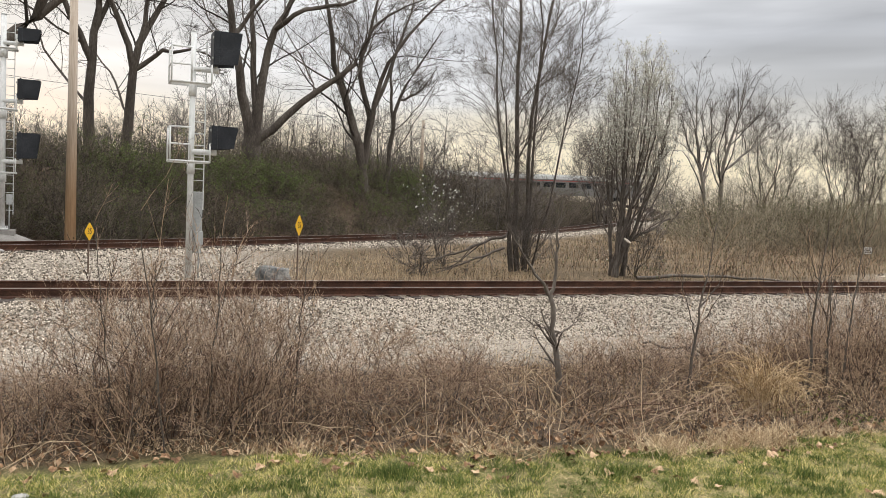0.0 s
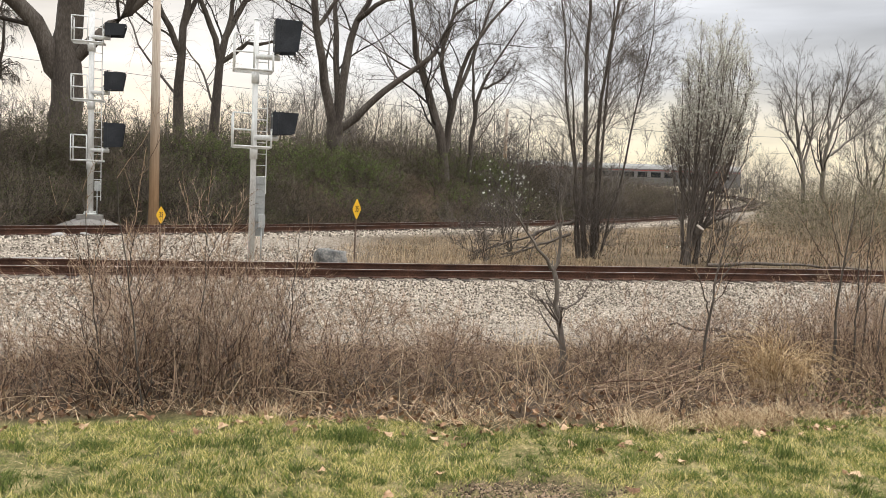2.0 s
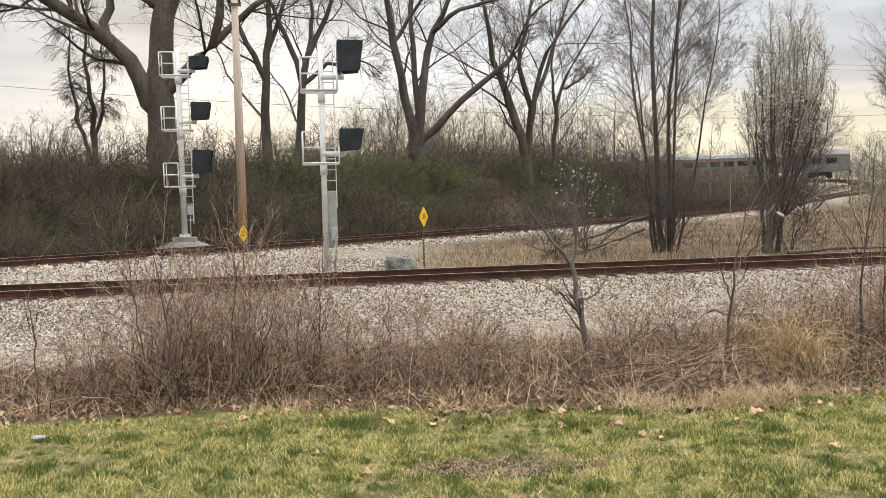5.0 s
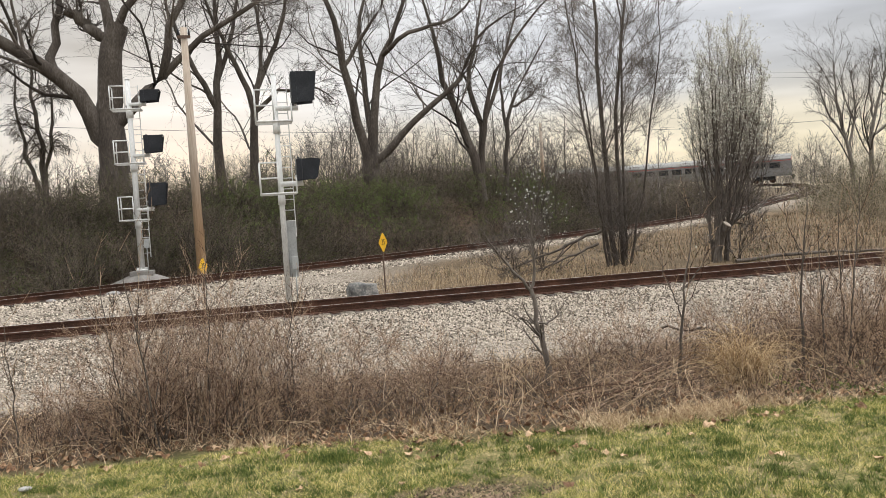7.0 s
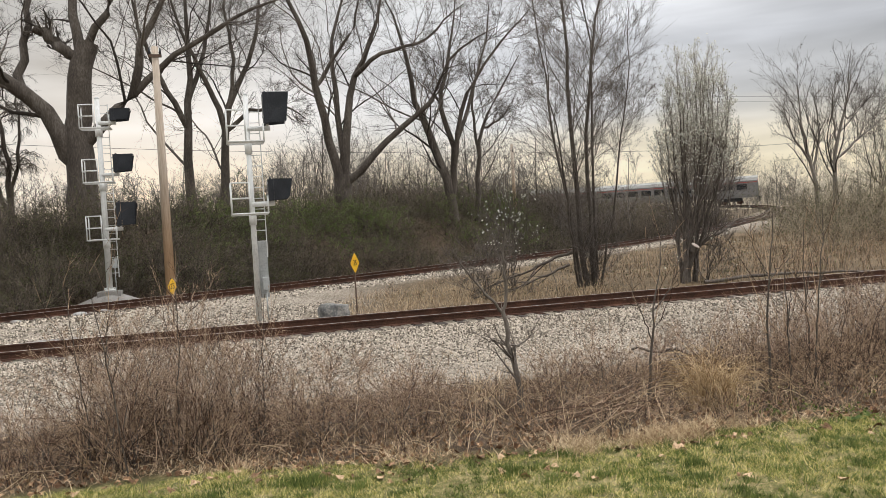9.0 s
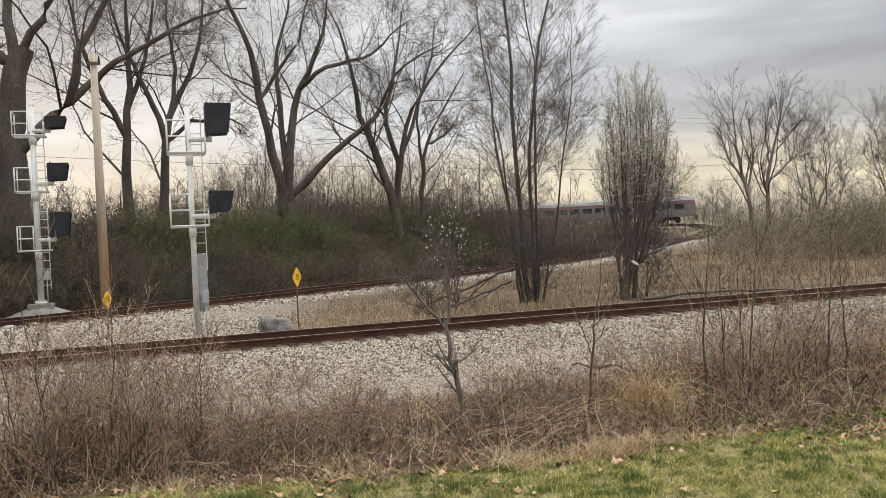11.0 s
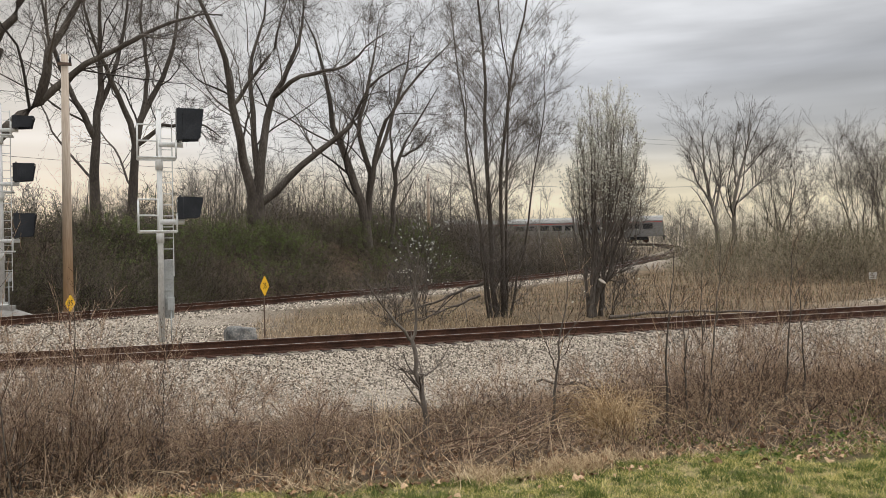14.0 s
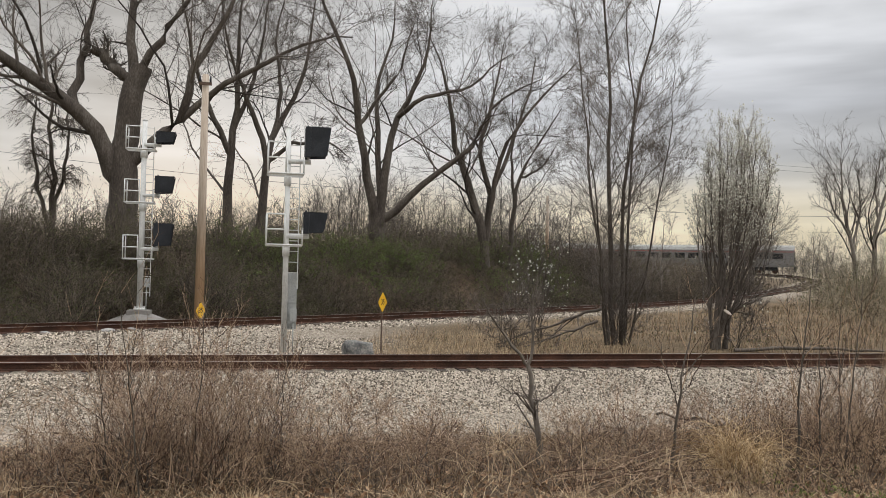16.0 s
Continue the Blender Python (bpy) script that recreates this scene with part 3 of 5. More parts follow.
# ---- signals, pole and signs ----
def signal_head(parent, x, y, z, w, h, depth):
    """A hooded signal seen from its side: it looks along the track."""
    bm = box(x - 0.10, x + 0.05, y - depth / 2, y + depth / 2, z - h / 2, z + h / 2, bevel=0.02)
    head = part("signal_head", bm, M_BLACK, parent, "black hooded signal head")
    bm = bmesh.new()
    x0, x1 = x + 0.05, x + w
    lo = [(x0, -h / 2 + 0.02), (x0, h / 2), (x1, h / 2 - 0.03), (x1 - 0.10, -h / 2 + 0.05)]
    t = 0.012
    for sy in (-depth / 2, depth / 2 - t):
        vs = [bm.verts.new((px, y + sy, z + pz)) for px, pz in lo] + [bm.verts.new((px, y + sy + t, z + pz)) for px, pz in lo]
        for a, b, c, d in ((3, 2, 1, 0), (4, 5, 6, 7), (0, 1, 5, 4), (1, 2, 6, 5), (2, 3, 7, 6), (3, 0, 4, 7)):
            bm.faces.new((vs[a], vs[b], vs[c], vs[d]))
    bm_box(bm, x0, x1, y - depth / 2, y + depth / 2, z + h / 2 - 0.02, z + h / 2 - 0.004)
    part("hood", bm, M_BLACK, head)
    n = 2 if h > 0.6 else 1
    for i in range(n):
        zz = z + (i - (n - 1) / 2) * h * 0.45
        part("lens", rod((x + 0.05, y, zz), (x + 0.075, y, zz), 0.11, 0.11, 16), M_LENS, head)
    bm = rod((x - 0.02, y, z + h / 2), (x - 0.02, y, z + h / 2 + 0.07), 0.035, 0.02)
    part("finial", bm, M_BLACK, head)
    for zz in (z - h * 0.3, z + h * 0.3):
        part("hinge", rod((x - 0.12, y - depth / 2 + 0.03, zz - 0.03), (x - 0.12, y - depth / 2 + 0.03, zz + 0.03), 0.018), M_ALU, head)
    return head


def platform(parent, z, x0, x1, h, y, r=0.022):
    """A maintenance platform with guard rails on both sides of the mast."""
    y0, y1 = y - 0.32, y + 0.32
    xm = (x0 + x1) / 2
    bm = bmesh.new()
    for a, b in (((x0, y0), (x1, y0)), ((x1, y0), (x1, y1)), ((x1, y1), (x0, y1)), ((x0, y1), (x0, y0))):
        bm_rod(bm, (*a, z), (*b, z), r * 1.2)
    base = part("platform", bm, M_GALV, parent, "galvanised tube platform frame")
    for zz in (z + h * 0.5, z + h):
        part("guard_rail", rod((x0, y0, zz), (xm, y0, zz), r), M_GALV, base)
        part("guard_rail", rod((x0, y0, zz), (x0, y1, zz), r), M_GALV, base)
    for xx, yy, top in ((x0, y0, h), (xm, y0, h), (x0, y1, h), (x1, y0, h * 0.55)):
        part("upright", rod((xx, yy, z), (xx, yy, z + top), r), M_GALV, base)
    for i in range(7):
        yy = y0 + 0.03 + i * (y1 - y0 - 0.06) / 6
        part("grating_bar", box(x0, x1, yy - 0.012, yy + 0.012, z - 0.035, z - 0.01), M_GALV, base)


def ladder(parent, x, y, z0, z1, w=0.36):
    bm = bmesh.new()
    for sx in (-w / 2, w / 2):
        bm_box(bm, x + sx - 0.012, x + sx + 0.012, y - 0.03, y + 0.03, z0, z1)
    lad = part("ladder", bm, M_GALV, parent, "galvanised steel ladder")
    z = z0 + 0.15
    while z < z1:
        part("rung", rod((x - w / 2, y, z), (x + w / 2, y, z), 0.012, None, 6), M_GALV, lad)
        z += 0.3
    return lad


def signal_mast(place, h, r, heads, label, guard, rz=0):
    m = thing("signal_mast", label, "railway signal", place, rz, "signal masts")
    part("mast_pole", rod((0, 0, 0), (0, 0, h), r * 1.12, r * 0.88, 16), M_GALV, m, "pale galvanised steel mast")
    part("mast_cap", rod((0, 0, h), (0, 0, h + 0.05), r * 1.0, r * 0.5, 16), M_GALV, m)
    if not guard:
        part("base_flange", rod((0, 0, 0), (0, 0, 0.05), r * 2.2, None, 16), M_GALV, m)
    for a in range(0 if guard else 8):
        c, s_ = math.cos(a * math.pi / 4) * r * 1.8, math.sin(a * math.pi / 4) * r * 1.8
        part("anchor_bolt", rod((c, s_, 0.05), (c, s_, 0.12), 0.018, None, 6), M_GALV, m)
    ladder(m, 0.2, 0.12, 1.75 if guard else 0.5, h - 0.2, 0.28)
    if guard:
        g = part("climb_guard", box(0.06, 0.33, 0.10, 0.13, 0.62, 2.2, bevel=0.006), M_ALU, m, "dull aluminium climb guard panel")
        for i in range(5):
            part("panel_rib", box(0.06, 0.33, 0.082, 0.10, 0.72 + i * 0.32, 0.75 + i * 0.32), M_ALU, g)
    for z, w, hh, dep, px0, px1 in heads:
        platform(m, z - 1.05 * hh, px0, px1, max(0.85, hh), 0.0)
        part("bracket_arm", rod((0, -0.05, z - 0.62 * hh), (0.62, -0.05, z - 0.62 * hh), 0.07, 0.07, 12), M_GALV, m)
        part("head_stem", rod((0.55, -0.05, z - 0.62 * hh), (0.55, -0.05, z - 0.4 * hh), 0.04, 0.04, 10), M_GALV, m)
        part("collar", rod((0, 0, z - 1.1 * hh - 0.28), (0, 0, z - 1.1 * hh), r * 1.35, None, 16), M_GALV, m)
        signal_head(m, 0.55, -0.05, z, w, hh, 0.62)
    bx = part("junction_box", box(0.15, 0.33, -0.16, -0.03, 0.85, 1.2, bevel=0.012), M_ALU, m, "small grey equipment box")
    part("conduit", rod((0.24, -0.09, 0.0), (0.24, -0.09, 0.86), 0.018), M_ALU, bx)
    return m


signal_mast((5.46, 23.35, -0.22), 6.25, 0.074, [(5.85, 0.60, 0.86, 0.7, -0.55, 0.42), (3.6, 0.56, 0.60, 0.7, -0.55, 0.42)],
            "pale steel signal mast with two black hooded heads on ballast", True)
signal_mast((0.42, 33.0, 0.42), 7.2, 0.10, [(6.55, 0.60, 0.45, 0.7, -0.62, 0.42), (4.75, 0.60, 0.66, 0.7, -0.62, 0.42), (2.85, 0.60, 0.88, 0.7, -0.62, 0.42)],
            "pale steel signal mast with three black heads on concrete", False)
bm = bmesh.new()
bmesh.ops.create_cone(bm, cap_ends=True, segments=20, radius1=1.5, radius2=0.42, depth=0.42, matrix=Matrix.Translation((0, 0, -0.05)) @ Matrix.Diagonal((1, 0.8, 1, 1)))
bm_box(bm, -0.42, 0.42, -0.36, 0.36, 0.1, 0.29, bevel=0.02)
foot = new("concrete_footing", bpy.data.meshes.new("concrete_footing"))
bm.to_mesh(foot.data)
bm.free()
foot.data.materials.append(M_CONC)
foot.matrix_world = pose(0.42, 33.0, 0.12)
tagged(foot, "sloped pale concrete footing under a signal mast", "footing")

pole = thing("utility_pole", "tall weathered wooden utility pole beside the far track", "utility pole", (2.55, 33.7, 0.1))
part("pole_shaft", rod((0, 0, -0.2), (0.0, 0, 9.6), 0.19, 0.125, 16), M_POLE, pole, "grey weathered wood, tan towards the ground")
arm = part("top_bracket", box(-0.25, 0.25, -0.2, -0.13, 9.15, 9.27, bevel=0.01), M_POST, pole)
for dx in (-0.2, 0.2):
    part("insulator", rod((dx, -0.165, 9.27), (dx, -0.165, 9.5), 0.045, 0.03, 10), M_BLACK, arm)

small_pole = thing("utility_pole", "slim distant wooden utility pole among bare trees", "utility pole", (26.6, 60, 2.2))
part("pole_shaft", rod((0, 0, -0.5), (0, 0, 5.9), 0.16, 0.12, 12), M_POLE, small_pole)
part("insulator", rod((0, -0.14, 5.3), (0, -0.14, 5.5), 0.05, 0.03, 8), M_BLACK, small_pole)


def diamond_sign(place, rz, text, side=0.40, top=1.62, lean=0.0):
    s = thing("diamond_sign", "yellow diamond speed sign on a thin rusty post", "sign", place, rz, "speed signs")
    part("post", box(-0.025, 0.025, 0.006, 0.03, -0.2, top, bevel=0.003), M_POST, s, "thin rusty steel post")
    bm = box(-side / 2, side / 2, -0.003, 0.003, -side / 2, side / 2)
    bmesh.ops.bevel(bm, geom=[e for e in bm.edges if abs(e.verts[0].co.y - e.verts[1].co.y) > 0.004], offset=0.03, segments=3, affect="EDGES")
    bmesh.ops.transform(bm, matrix=pose(0, 0, top - side * 0.70, 0, 45, 0), verts=bm.verts)
    panel = part("panel", bm, M_YELLOW, s, "yellow painted metal panel")
    cu = bpy.data.curves.new("digits", "FONT")
    cu.body, cu.size, cu.align_x, cu.align_y, cu.extrude = text, 0.22, "CENTER", "CENTER", 0.0015
    tmp = bpy.data.objects.new("digits", cu)
    me = bpy.data.meshes.new_from_object(tmp)
    bpy.data.objects.remove(tmp)
    me.materials.clear()
    me.materials.append(M_INK)
    ob = part("digits", me, M_INK, panel, "black painted digits")
    ob.matrix_local = pose(0, -0.006, top - side * 0.70, 90, 0, 0)
    return s


diamond_sign((8.04, 22.2, -0.1), 55, "35")
diamond_sign((3.12, 25.0, -0.38), 60, "35", 0.36, 1.45)

# a boulder beside the far rail
bm = bmesh.new()
bmesh.ops.create_icosphere(bm, subdivisions=4, radius=1)
for v in bm.verts:
    p = v.co.copy()
    k = 1 + 0.22 * noise.noise(p * 1.3) + 0.07 * noise.noise(p * 4)
    v.co = Vector((max(-0.85, min(0.85, p.x * 1.1)) * 0.46 * k, max(-0.8, min(0.8, p.y)) * 0.34 * k, max(-0.9, min(0.62, p.z)) * 0.46 * k))
for f in bm.faces:
    f.smooth = True
rock = new("boulder", bpy.data.meshes.new("boulder"))
bm.to_mesh(rock.data)
bm.free()
rock.data.materials.append(M_ROCK)
rock.matrix_world = pose(7.38, 21.95, -0.1, 0, 4, 8)
tagged(rock, "flat-topped grey boulder lying beside the rusty rail", "boulder")

ws = thing("small_sign", "small white square sign on a post in dry grass", "sign", (44, 34.6, -0.3), -52)
part("post", rod((0, 0.03, -0.3), (0, 0.03, 0.75), 0.03), M_POST, ws)
wp = part("panel", box(-0.20, 0.20, -0.01, 0.01, 0.38, 0.75, bevel=0.005), M_WHITE, ws, "white painted panel")
for i, (w, z) in enumerate(((0.13, 0.66), (0.10, 0.565), (0.13, 0.47))):
    part("text_bar", box(-w, w, -0.016, -0.012, z - 0.018, z + 0.018), M_POST, wp)


# ---- wires ----
def wire(a, b, sag, label):
    t = np.linspace(0, 1, 24)[:, None]
    P = np.array(a) * (1 - t) + np.array(b) * t
    P[:, 2] -= sag * 4 * (t * (1 - t))[:, 0]
    v, f = tubes(P[None], np.full((1, 24), 0.014), 5)
    tagged(new("overhead_wire", mesh_from("overhead_wire", v, f, M_WIRE)), label, "wire", "overhead wires")


wire((26.6, 60, 7.5), (84, 60, 10.2), 1.3, "thin dark overhead wire sagging between distant poles")
wire((-40, 60, 12.5), (26.6, 60, 7.6), 1.0, "thin dark overhead wire sagging behind the bare trees")
wire((40, 90, 16.8), (160, 90, 16.4), 0.8, "thin dark overhead wire high over the distant field")
wire((40, 90, 16.2), (160, 90, 15.8), 0.8, "thin dark overhead wire high over the distant field")


# ---- trees ----
def tree(label, limbs, levels, place=(0, 0, 0), bark=M_BARK, twig=M_TWIG, category="bare tree", name="tree", wob=0.05, group="", buds=None, bare=0, bud_z=-9.0, snap=True):
    """limbs: (radius at base, radius at tip, a few points). levels: settings of spawn, from the limbs outwards; the last ones make the crown."""
    P = np.stack([resample(p, 12, wob) for _, _, p in limbs]) + np.array(place)
    P[:, 0] = np.array([p[0] for _, _, p in limbs], float) + np.array(place)
    R = np.stack([np.linspace(a, b, 12) for a, b, _ in limbs])
    for i in range(1, len(limbs) if snap else 1):        # side limbs start inside the limb that bears them
        past = P[:i].reshape(-1, 3)
        near = np.linalg.norm(past - P[i, 0], axis=1).argmin()
        if np.linalg.norm(past[near] - P[i, 0]) < 1.3:
            P[i, 0] = past[near]
            R[i] *= min(1.0, 0.85 * R[:i].reshape(-1)[near] / R[i, 0])
    base = P[0, 0].copy()
    ob = thing(name, label, category, tuple(base), 0, group)
    for i in range(len(P)):
        v, f = tubes(P[i:i + 1] - base, R[i:i + 1], 9)
        nm = "trunk" if i == 0 else "limb"
        part(nm, mesh_from(nm, v, f, bark), bark, ob)
    crown = []
    cur = (P[bare:], R[bare:])
    for i, lv in enumerate(levels):
        cur = spawn(*cur, **lv)
        crown.append(tubes(cur[0] - base, cur[1], 5 if i == 0 else 3))
    if crown:
        v, f = join(crown)
        part("crown", mesh_from("crown", v, f, twig), twig, ob, "fine bare twigs")
    if buds:
        mat, per, size, pname, lab = buds
        C = cur[0][:, 1:].reshape(-1, 3) - base
        C = C[rng.random(len(C)) < per * np.clip((C[:, 2] - bud_z) / 2.0, 0.06, 1)]
        C = C + rng.normal(0, 0.03, C.shape)
        part(pname, mesh_from(pname, *flakes(C, size, 0.8), mat, False), mat, ob, lab)
    return ob


def at_y(y, pts, dy=0.0):
    """Limb points given as across and up, at a distance y that drifts by dy."""
    n = max(len(pts) - 1, 1)
    return [(x, y + dy * i / n, z) for i, (x, z) in enumerate(pts)]


BIG = [dict(m=10, t0=0.2, ratio=0.45, spread=1.05, up=0.14, wander=0.17, k=9, thin=0.30, rmin=0.020),
       dict(m=8, t0=0.12, ratio=0.5, spread=1.0, up=0.08, wander=0.15, k=6, thin=0.42, rmin=0.011),
       dict(m=6, t0=0.1, ratio=0.55, spread=0.95, up=0.06, wander=0.14, k=4, thin=0.5, rmin=0.0068),
       dict(m=4, t0=0.1, ratio=0.6, spread=0.85, up=0.04, wander=0.12, k=2, thin=0.55, rmin=0.0052)]

tree("huge old bare tree with thick spreading limbs on the bank", [
    (0.75, 0.48, at_y(41, [(-1.5, 2.6), (-1.5, 5.3), (-1.4, 7.9), (-1.2, 10.4), (-0.9, 11.4)])),
    (0.45, 0.16, at_y(41, [(-1.7, 5.6), (-2.5, 8.2), (-4.2, 9.6), (-6.2, 11.0), (-9.5, 13.0)], -1.5)),
    (0.23, 0.03, at_y(41, [(-3.8, 9.4), (-3.5, 11.8), (-3.2, 14.5), (-3.0, 18.0)], 1.5)),
    (0.28, 0.20, at_y(41, [(-1.4, 10.7), (-2.2, 11.6), (-3.1, 12.2)])),
    (0.28, 0.03, at_y(41, [(-1.1, 10.6), (-1.4, 13.0), (-1.3, 15.7), (-1.8, 19.5)], 1.0)),
    (0.29, 0.03, at_y(41, [(-0.9, 11.0), (0.4, 13.5), (1.4, 14.9), (3.2, 17.5)], -1.5)),
    (0.30, 0.03, at_y(41, [(-1.2, 6.9), (0.3, 8.4), (1.3, 9.2), (1.6, 11.6), (3.0, 14.0), (4.6, 17.5)], -1.0)),
    (0.18, 0.03, at_y(40.6, [(1.3, 9.2), (2.8, 10.6), (5.2, 12.2), (7.4, 13.2), (9.0, 13.5)], -1.0))],
    BIG, wob=0.07, bare=1)
tree("bare tree with a slim forked trunk on the bank", [
    (0.32, 0.03, at_y(46, [(3.2, 2.6), (3.2, 7.7), (3.5, 11.1), (3.4, 14.8), (3.9, 18.0)])),
    (0.18, 0.03, at_y(46, [(3.25, 8.0), (2.0, 10.7), (1.1, 13.4), (0.6, 16.5)], -1.5)),
    (0.15, 0.03, at_y(46, [(3.4, 9.5), (4.3, 12.2), (4.9, 15.5), (5.0, 18.0)], 1.5))], BIG)
tree("bare tree with a bent trunk on the bank", [
    (0.30, 0.03, at_y(46, [(4.9, 2.6), (5.0, 6.6), (5.4, 9.4), (7.1, 12.3), (7.5, 17.1)])),
    (0.17, 0.03, at_y(46, [(5.1, 8.5), (4.1, 11.2), (3.2, 12.9), (2.6, 16.0)], -1.5)),
    (0.14, 0.03, at_y(46, [(5.2, 8.0), (6.6, 9.0), (8.2, 9.2), (9.4, 8.4)], -1.0)),
    (0.13, 0.03, at_y(46, [(5.6, 9.6), (5.8, 12.5), (5.4, 15.0), (6.0, 18.0)], 1.5))], BIG)
tree("large bare tree forking low into several long limbs", [
    (0.62, 0.50, at_y(50, [(12.0, 2.4), (11.95, 4.0), (11.9, 5.5)])),
    (0.32, 0.03, at_y(50, [(11.8, 5.0), (10.7, 10.3), (10.1, 14.1), (8.3, 17.7), (7.0, 20.5)], -1.5)),
    (0.32, 0.03, at_y(50, [(12.0, 5.2), (12.6, 10.4), (13.6, 12.6), (15.0, 15.5), (15.3, 19.1)], 1.0)),
    (0.23, 0.03, at_y(50, [(12.0, 5.6), (12.0, 10.0), (11.7, 13.5), (12.8, 16.7), (13.0, 19.5)], 2.0)),
    (0.26, 0.03, at_y(50, [(12.2, 4.9), (14.4, 7.3), (16.6, 8.9), (17.6, 10.0), (18.3, 12.2), (21.7, 14.2)], -2.0)),
    (0.16, 0.03, at_y(49.7, [(13.0, 11.5), (14.5, 12.8), (17.0, 13.2), (19.5, 15.5)], -2.0)),
    (0.14, 0.03, at_y(49.7, [(10.6, 10.6), (11.6, 12.4), (12.9, 14.0), (13.6, 17.0)], -1.0))], BIG, bare=1)
tree("bare tree leaning over with two main stems", [
    (0.37, 0.03, at_y(52, [(19.4, 2.4), (19.0, 5.5), (18.0, 8.1), (17.2, 10.6), (16.6, 14.3), (15.4, 17.4)])),
    (0.26, 0.03, at_y(52, [(19.4, 3.6), (19.8, 7.4), (18.9, 10.3), (20.0, 13.8), (20.7, 17.5)], 1.0)),
    (0.23, 0.03, at_y(52, [(19.3, 4.6), (19.9, 8.2), (20.1, 10.0), (22.0, 12.8), (25.3, 16.4)], -1.5)),
    (0.16, 0.03, at_y(52, [(19.8, 7.6), (21.0, 10.2), (22.6, 14.2), (23.2, 17.0)], 1.5))], BIG)
tree("slender leaning bare tree behind the bank", [
    (0.21, 0.03, at_y(54, [(21.6, 2.2), (22.1, 8.1), (23.1, 10.1), (25.3, 13.7)])),
    (0.13, 0.03, at_y(54, [(22.0, 7.0), (21.6, 10.0), (22.2, 13.5)])),
    (0.12, 0.04, at_y(54, [(22.4, 8.6), (23.9, 9.4), (25.0, 11.0)]))], BIG)

tree("thin grey tree hung with dead vines behind the bank", [
    (0.16, 0.04, at_y(44, [(-5.2, 2.8), (-5.2, 6.0), (-5.4, 9.0), (-5.3, 12.5)])),
    (0.12, 0.03, at_y(44, [(-5.2, 4.0), (-4.7, 6.5), (-4.5, 8.5), (-4.6, 10.5)])),
    (0.12, 0.03, at_y(44, [(-5.2, 3.4), (-5.9, 6.0), (-6.2, 8.0), (-6.1, 10.5)]))],
    [dict(m=16, t0=0.25, ratio=0.2, spread=1.0, up=-0.2, wander=0.2, k=6, thin=0.35, rmin=0.014), dict(m=12, t0=0.1, ratio=0.7, spread=0.5, up=-0.7, wander=0.15, k=5, thin=0.5, rmin=0.009),
     dict(m=6, t0=0.1, ratio=0.5, spread=0.6, up=-0.5, wander=0.2, k=3, thin=0.5, rmin=0.007)], bark=M_BARK, twig=M_BANKTWIG)

# upright many-stemmed trees between the tracks
STEMS = [dict(m=22, t0=0.10, ratio=0.26, spread=1.0, up=0.3, wander=0.16, k=7, thin=0.33, rmin=0.007),
         dict(m=8, t0=0.15, ratio=0.42, spread=0.7, up=0.25, wander=0.1, k=4, thin=0.5, rmin=0.005),
         dict(m=6, t0=0.15, ratio=0.5, spread=0.7, up=0.2, wander=0.12, k=2, thin=0.55, rmin=0.005)]


def many_stems(x, y, z, n, h, spread, r, seed_lean=0.0):
    out = []
    for i in range(n):
        a = i * 2.4 + rng.uniform(-0.4, 0.4)
        q = spread * (0.25 + 0.75 * ((i + 0.5) / n)) * rng.uniform(0.8, 1.15)
        hh = h * rng.uniform(0.8, 1.05) * (1 - 0.25 * (i / n))
        dx, dy = math.cos(a) * q + seed_lean, math.sin(a) * q
        out.append((r * rng.uniform(0.7, 1.1), min(0.012, 0.3 * r), [(x + 0.12 * math.cos(a), y + 0.12 * math.sin(a), z), (x + dx * 0.35, y + dy * 0.35, z + hh * 0.25),
                                                       (x + dx * 0.75, y + dy * 0.75, z + hh * 0.62), (x + dx, y + dy, z + hh)]))
    return out


tree("tall many-stemmed bare tree between the two tracks", [
    (0.105, 0.015, at_y(26.6, [(16.9, -0.4), (16.75, 3.0), (16.6, 6.0), (16.75, 9.0), (16.4, 12.0), (16.6, 15.5)], 0.4)),
    (0.085, 0.015, at_y(26.7, [(17.2, -0.4), (17.05, 3.0), (17.15, 6.0), (17.5, 9.0), (18.2, 11.5), (18.6, 14.6)], -0.8)),
    (0.065, 0.012, at_y(26.5, [(16.65, -0.4), (16.45, 2.5), (16.15, 5.0), (15.95, 8.0), (15.7, 11.8)], 1.2)),
    (0.06, 0.012, at_y(26.8, [(17.3, -0.4), (17.5, 2.5), (17.75, 5.0), (17.9, 8.0), (17.7, 11.0), (17.5, 13.8)], 1.0)),
    (0.045, 0.01, at_y(26.4, [(16.5, -0.4), (16.2, 2.0), (15.9, 4.0), (15.5, 6.4), (15.3, 8.6)], -1.0)),
    (0.045, 0.01, at_y(26.6, [(17.4, -0.4), (17.8, 2.2), (18.1, 4.2), (18.4, 6.6), (18.5, 9.2)], -1.2))],
    [dict(m=40, t0=0.24, ratio=0.21, spread=1.1, up=0.2, wander=0.14, k=6, thin=0.28, rmin=0.007),
     dict(m=9, t0=0.15, ratio=0.48, spread=0.8, up=0.18, wander=0.12, k=4, thin=0.45, rmin=0.0042),
     dict(m=9, t0=0.15, ratio=0.58, spread=0.85, up=0.08, wander=0.12, k=2, thin=0.5, rmin=0.004)], wob=0.06, twig=M_BARKMID, snap=False)
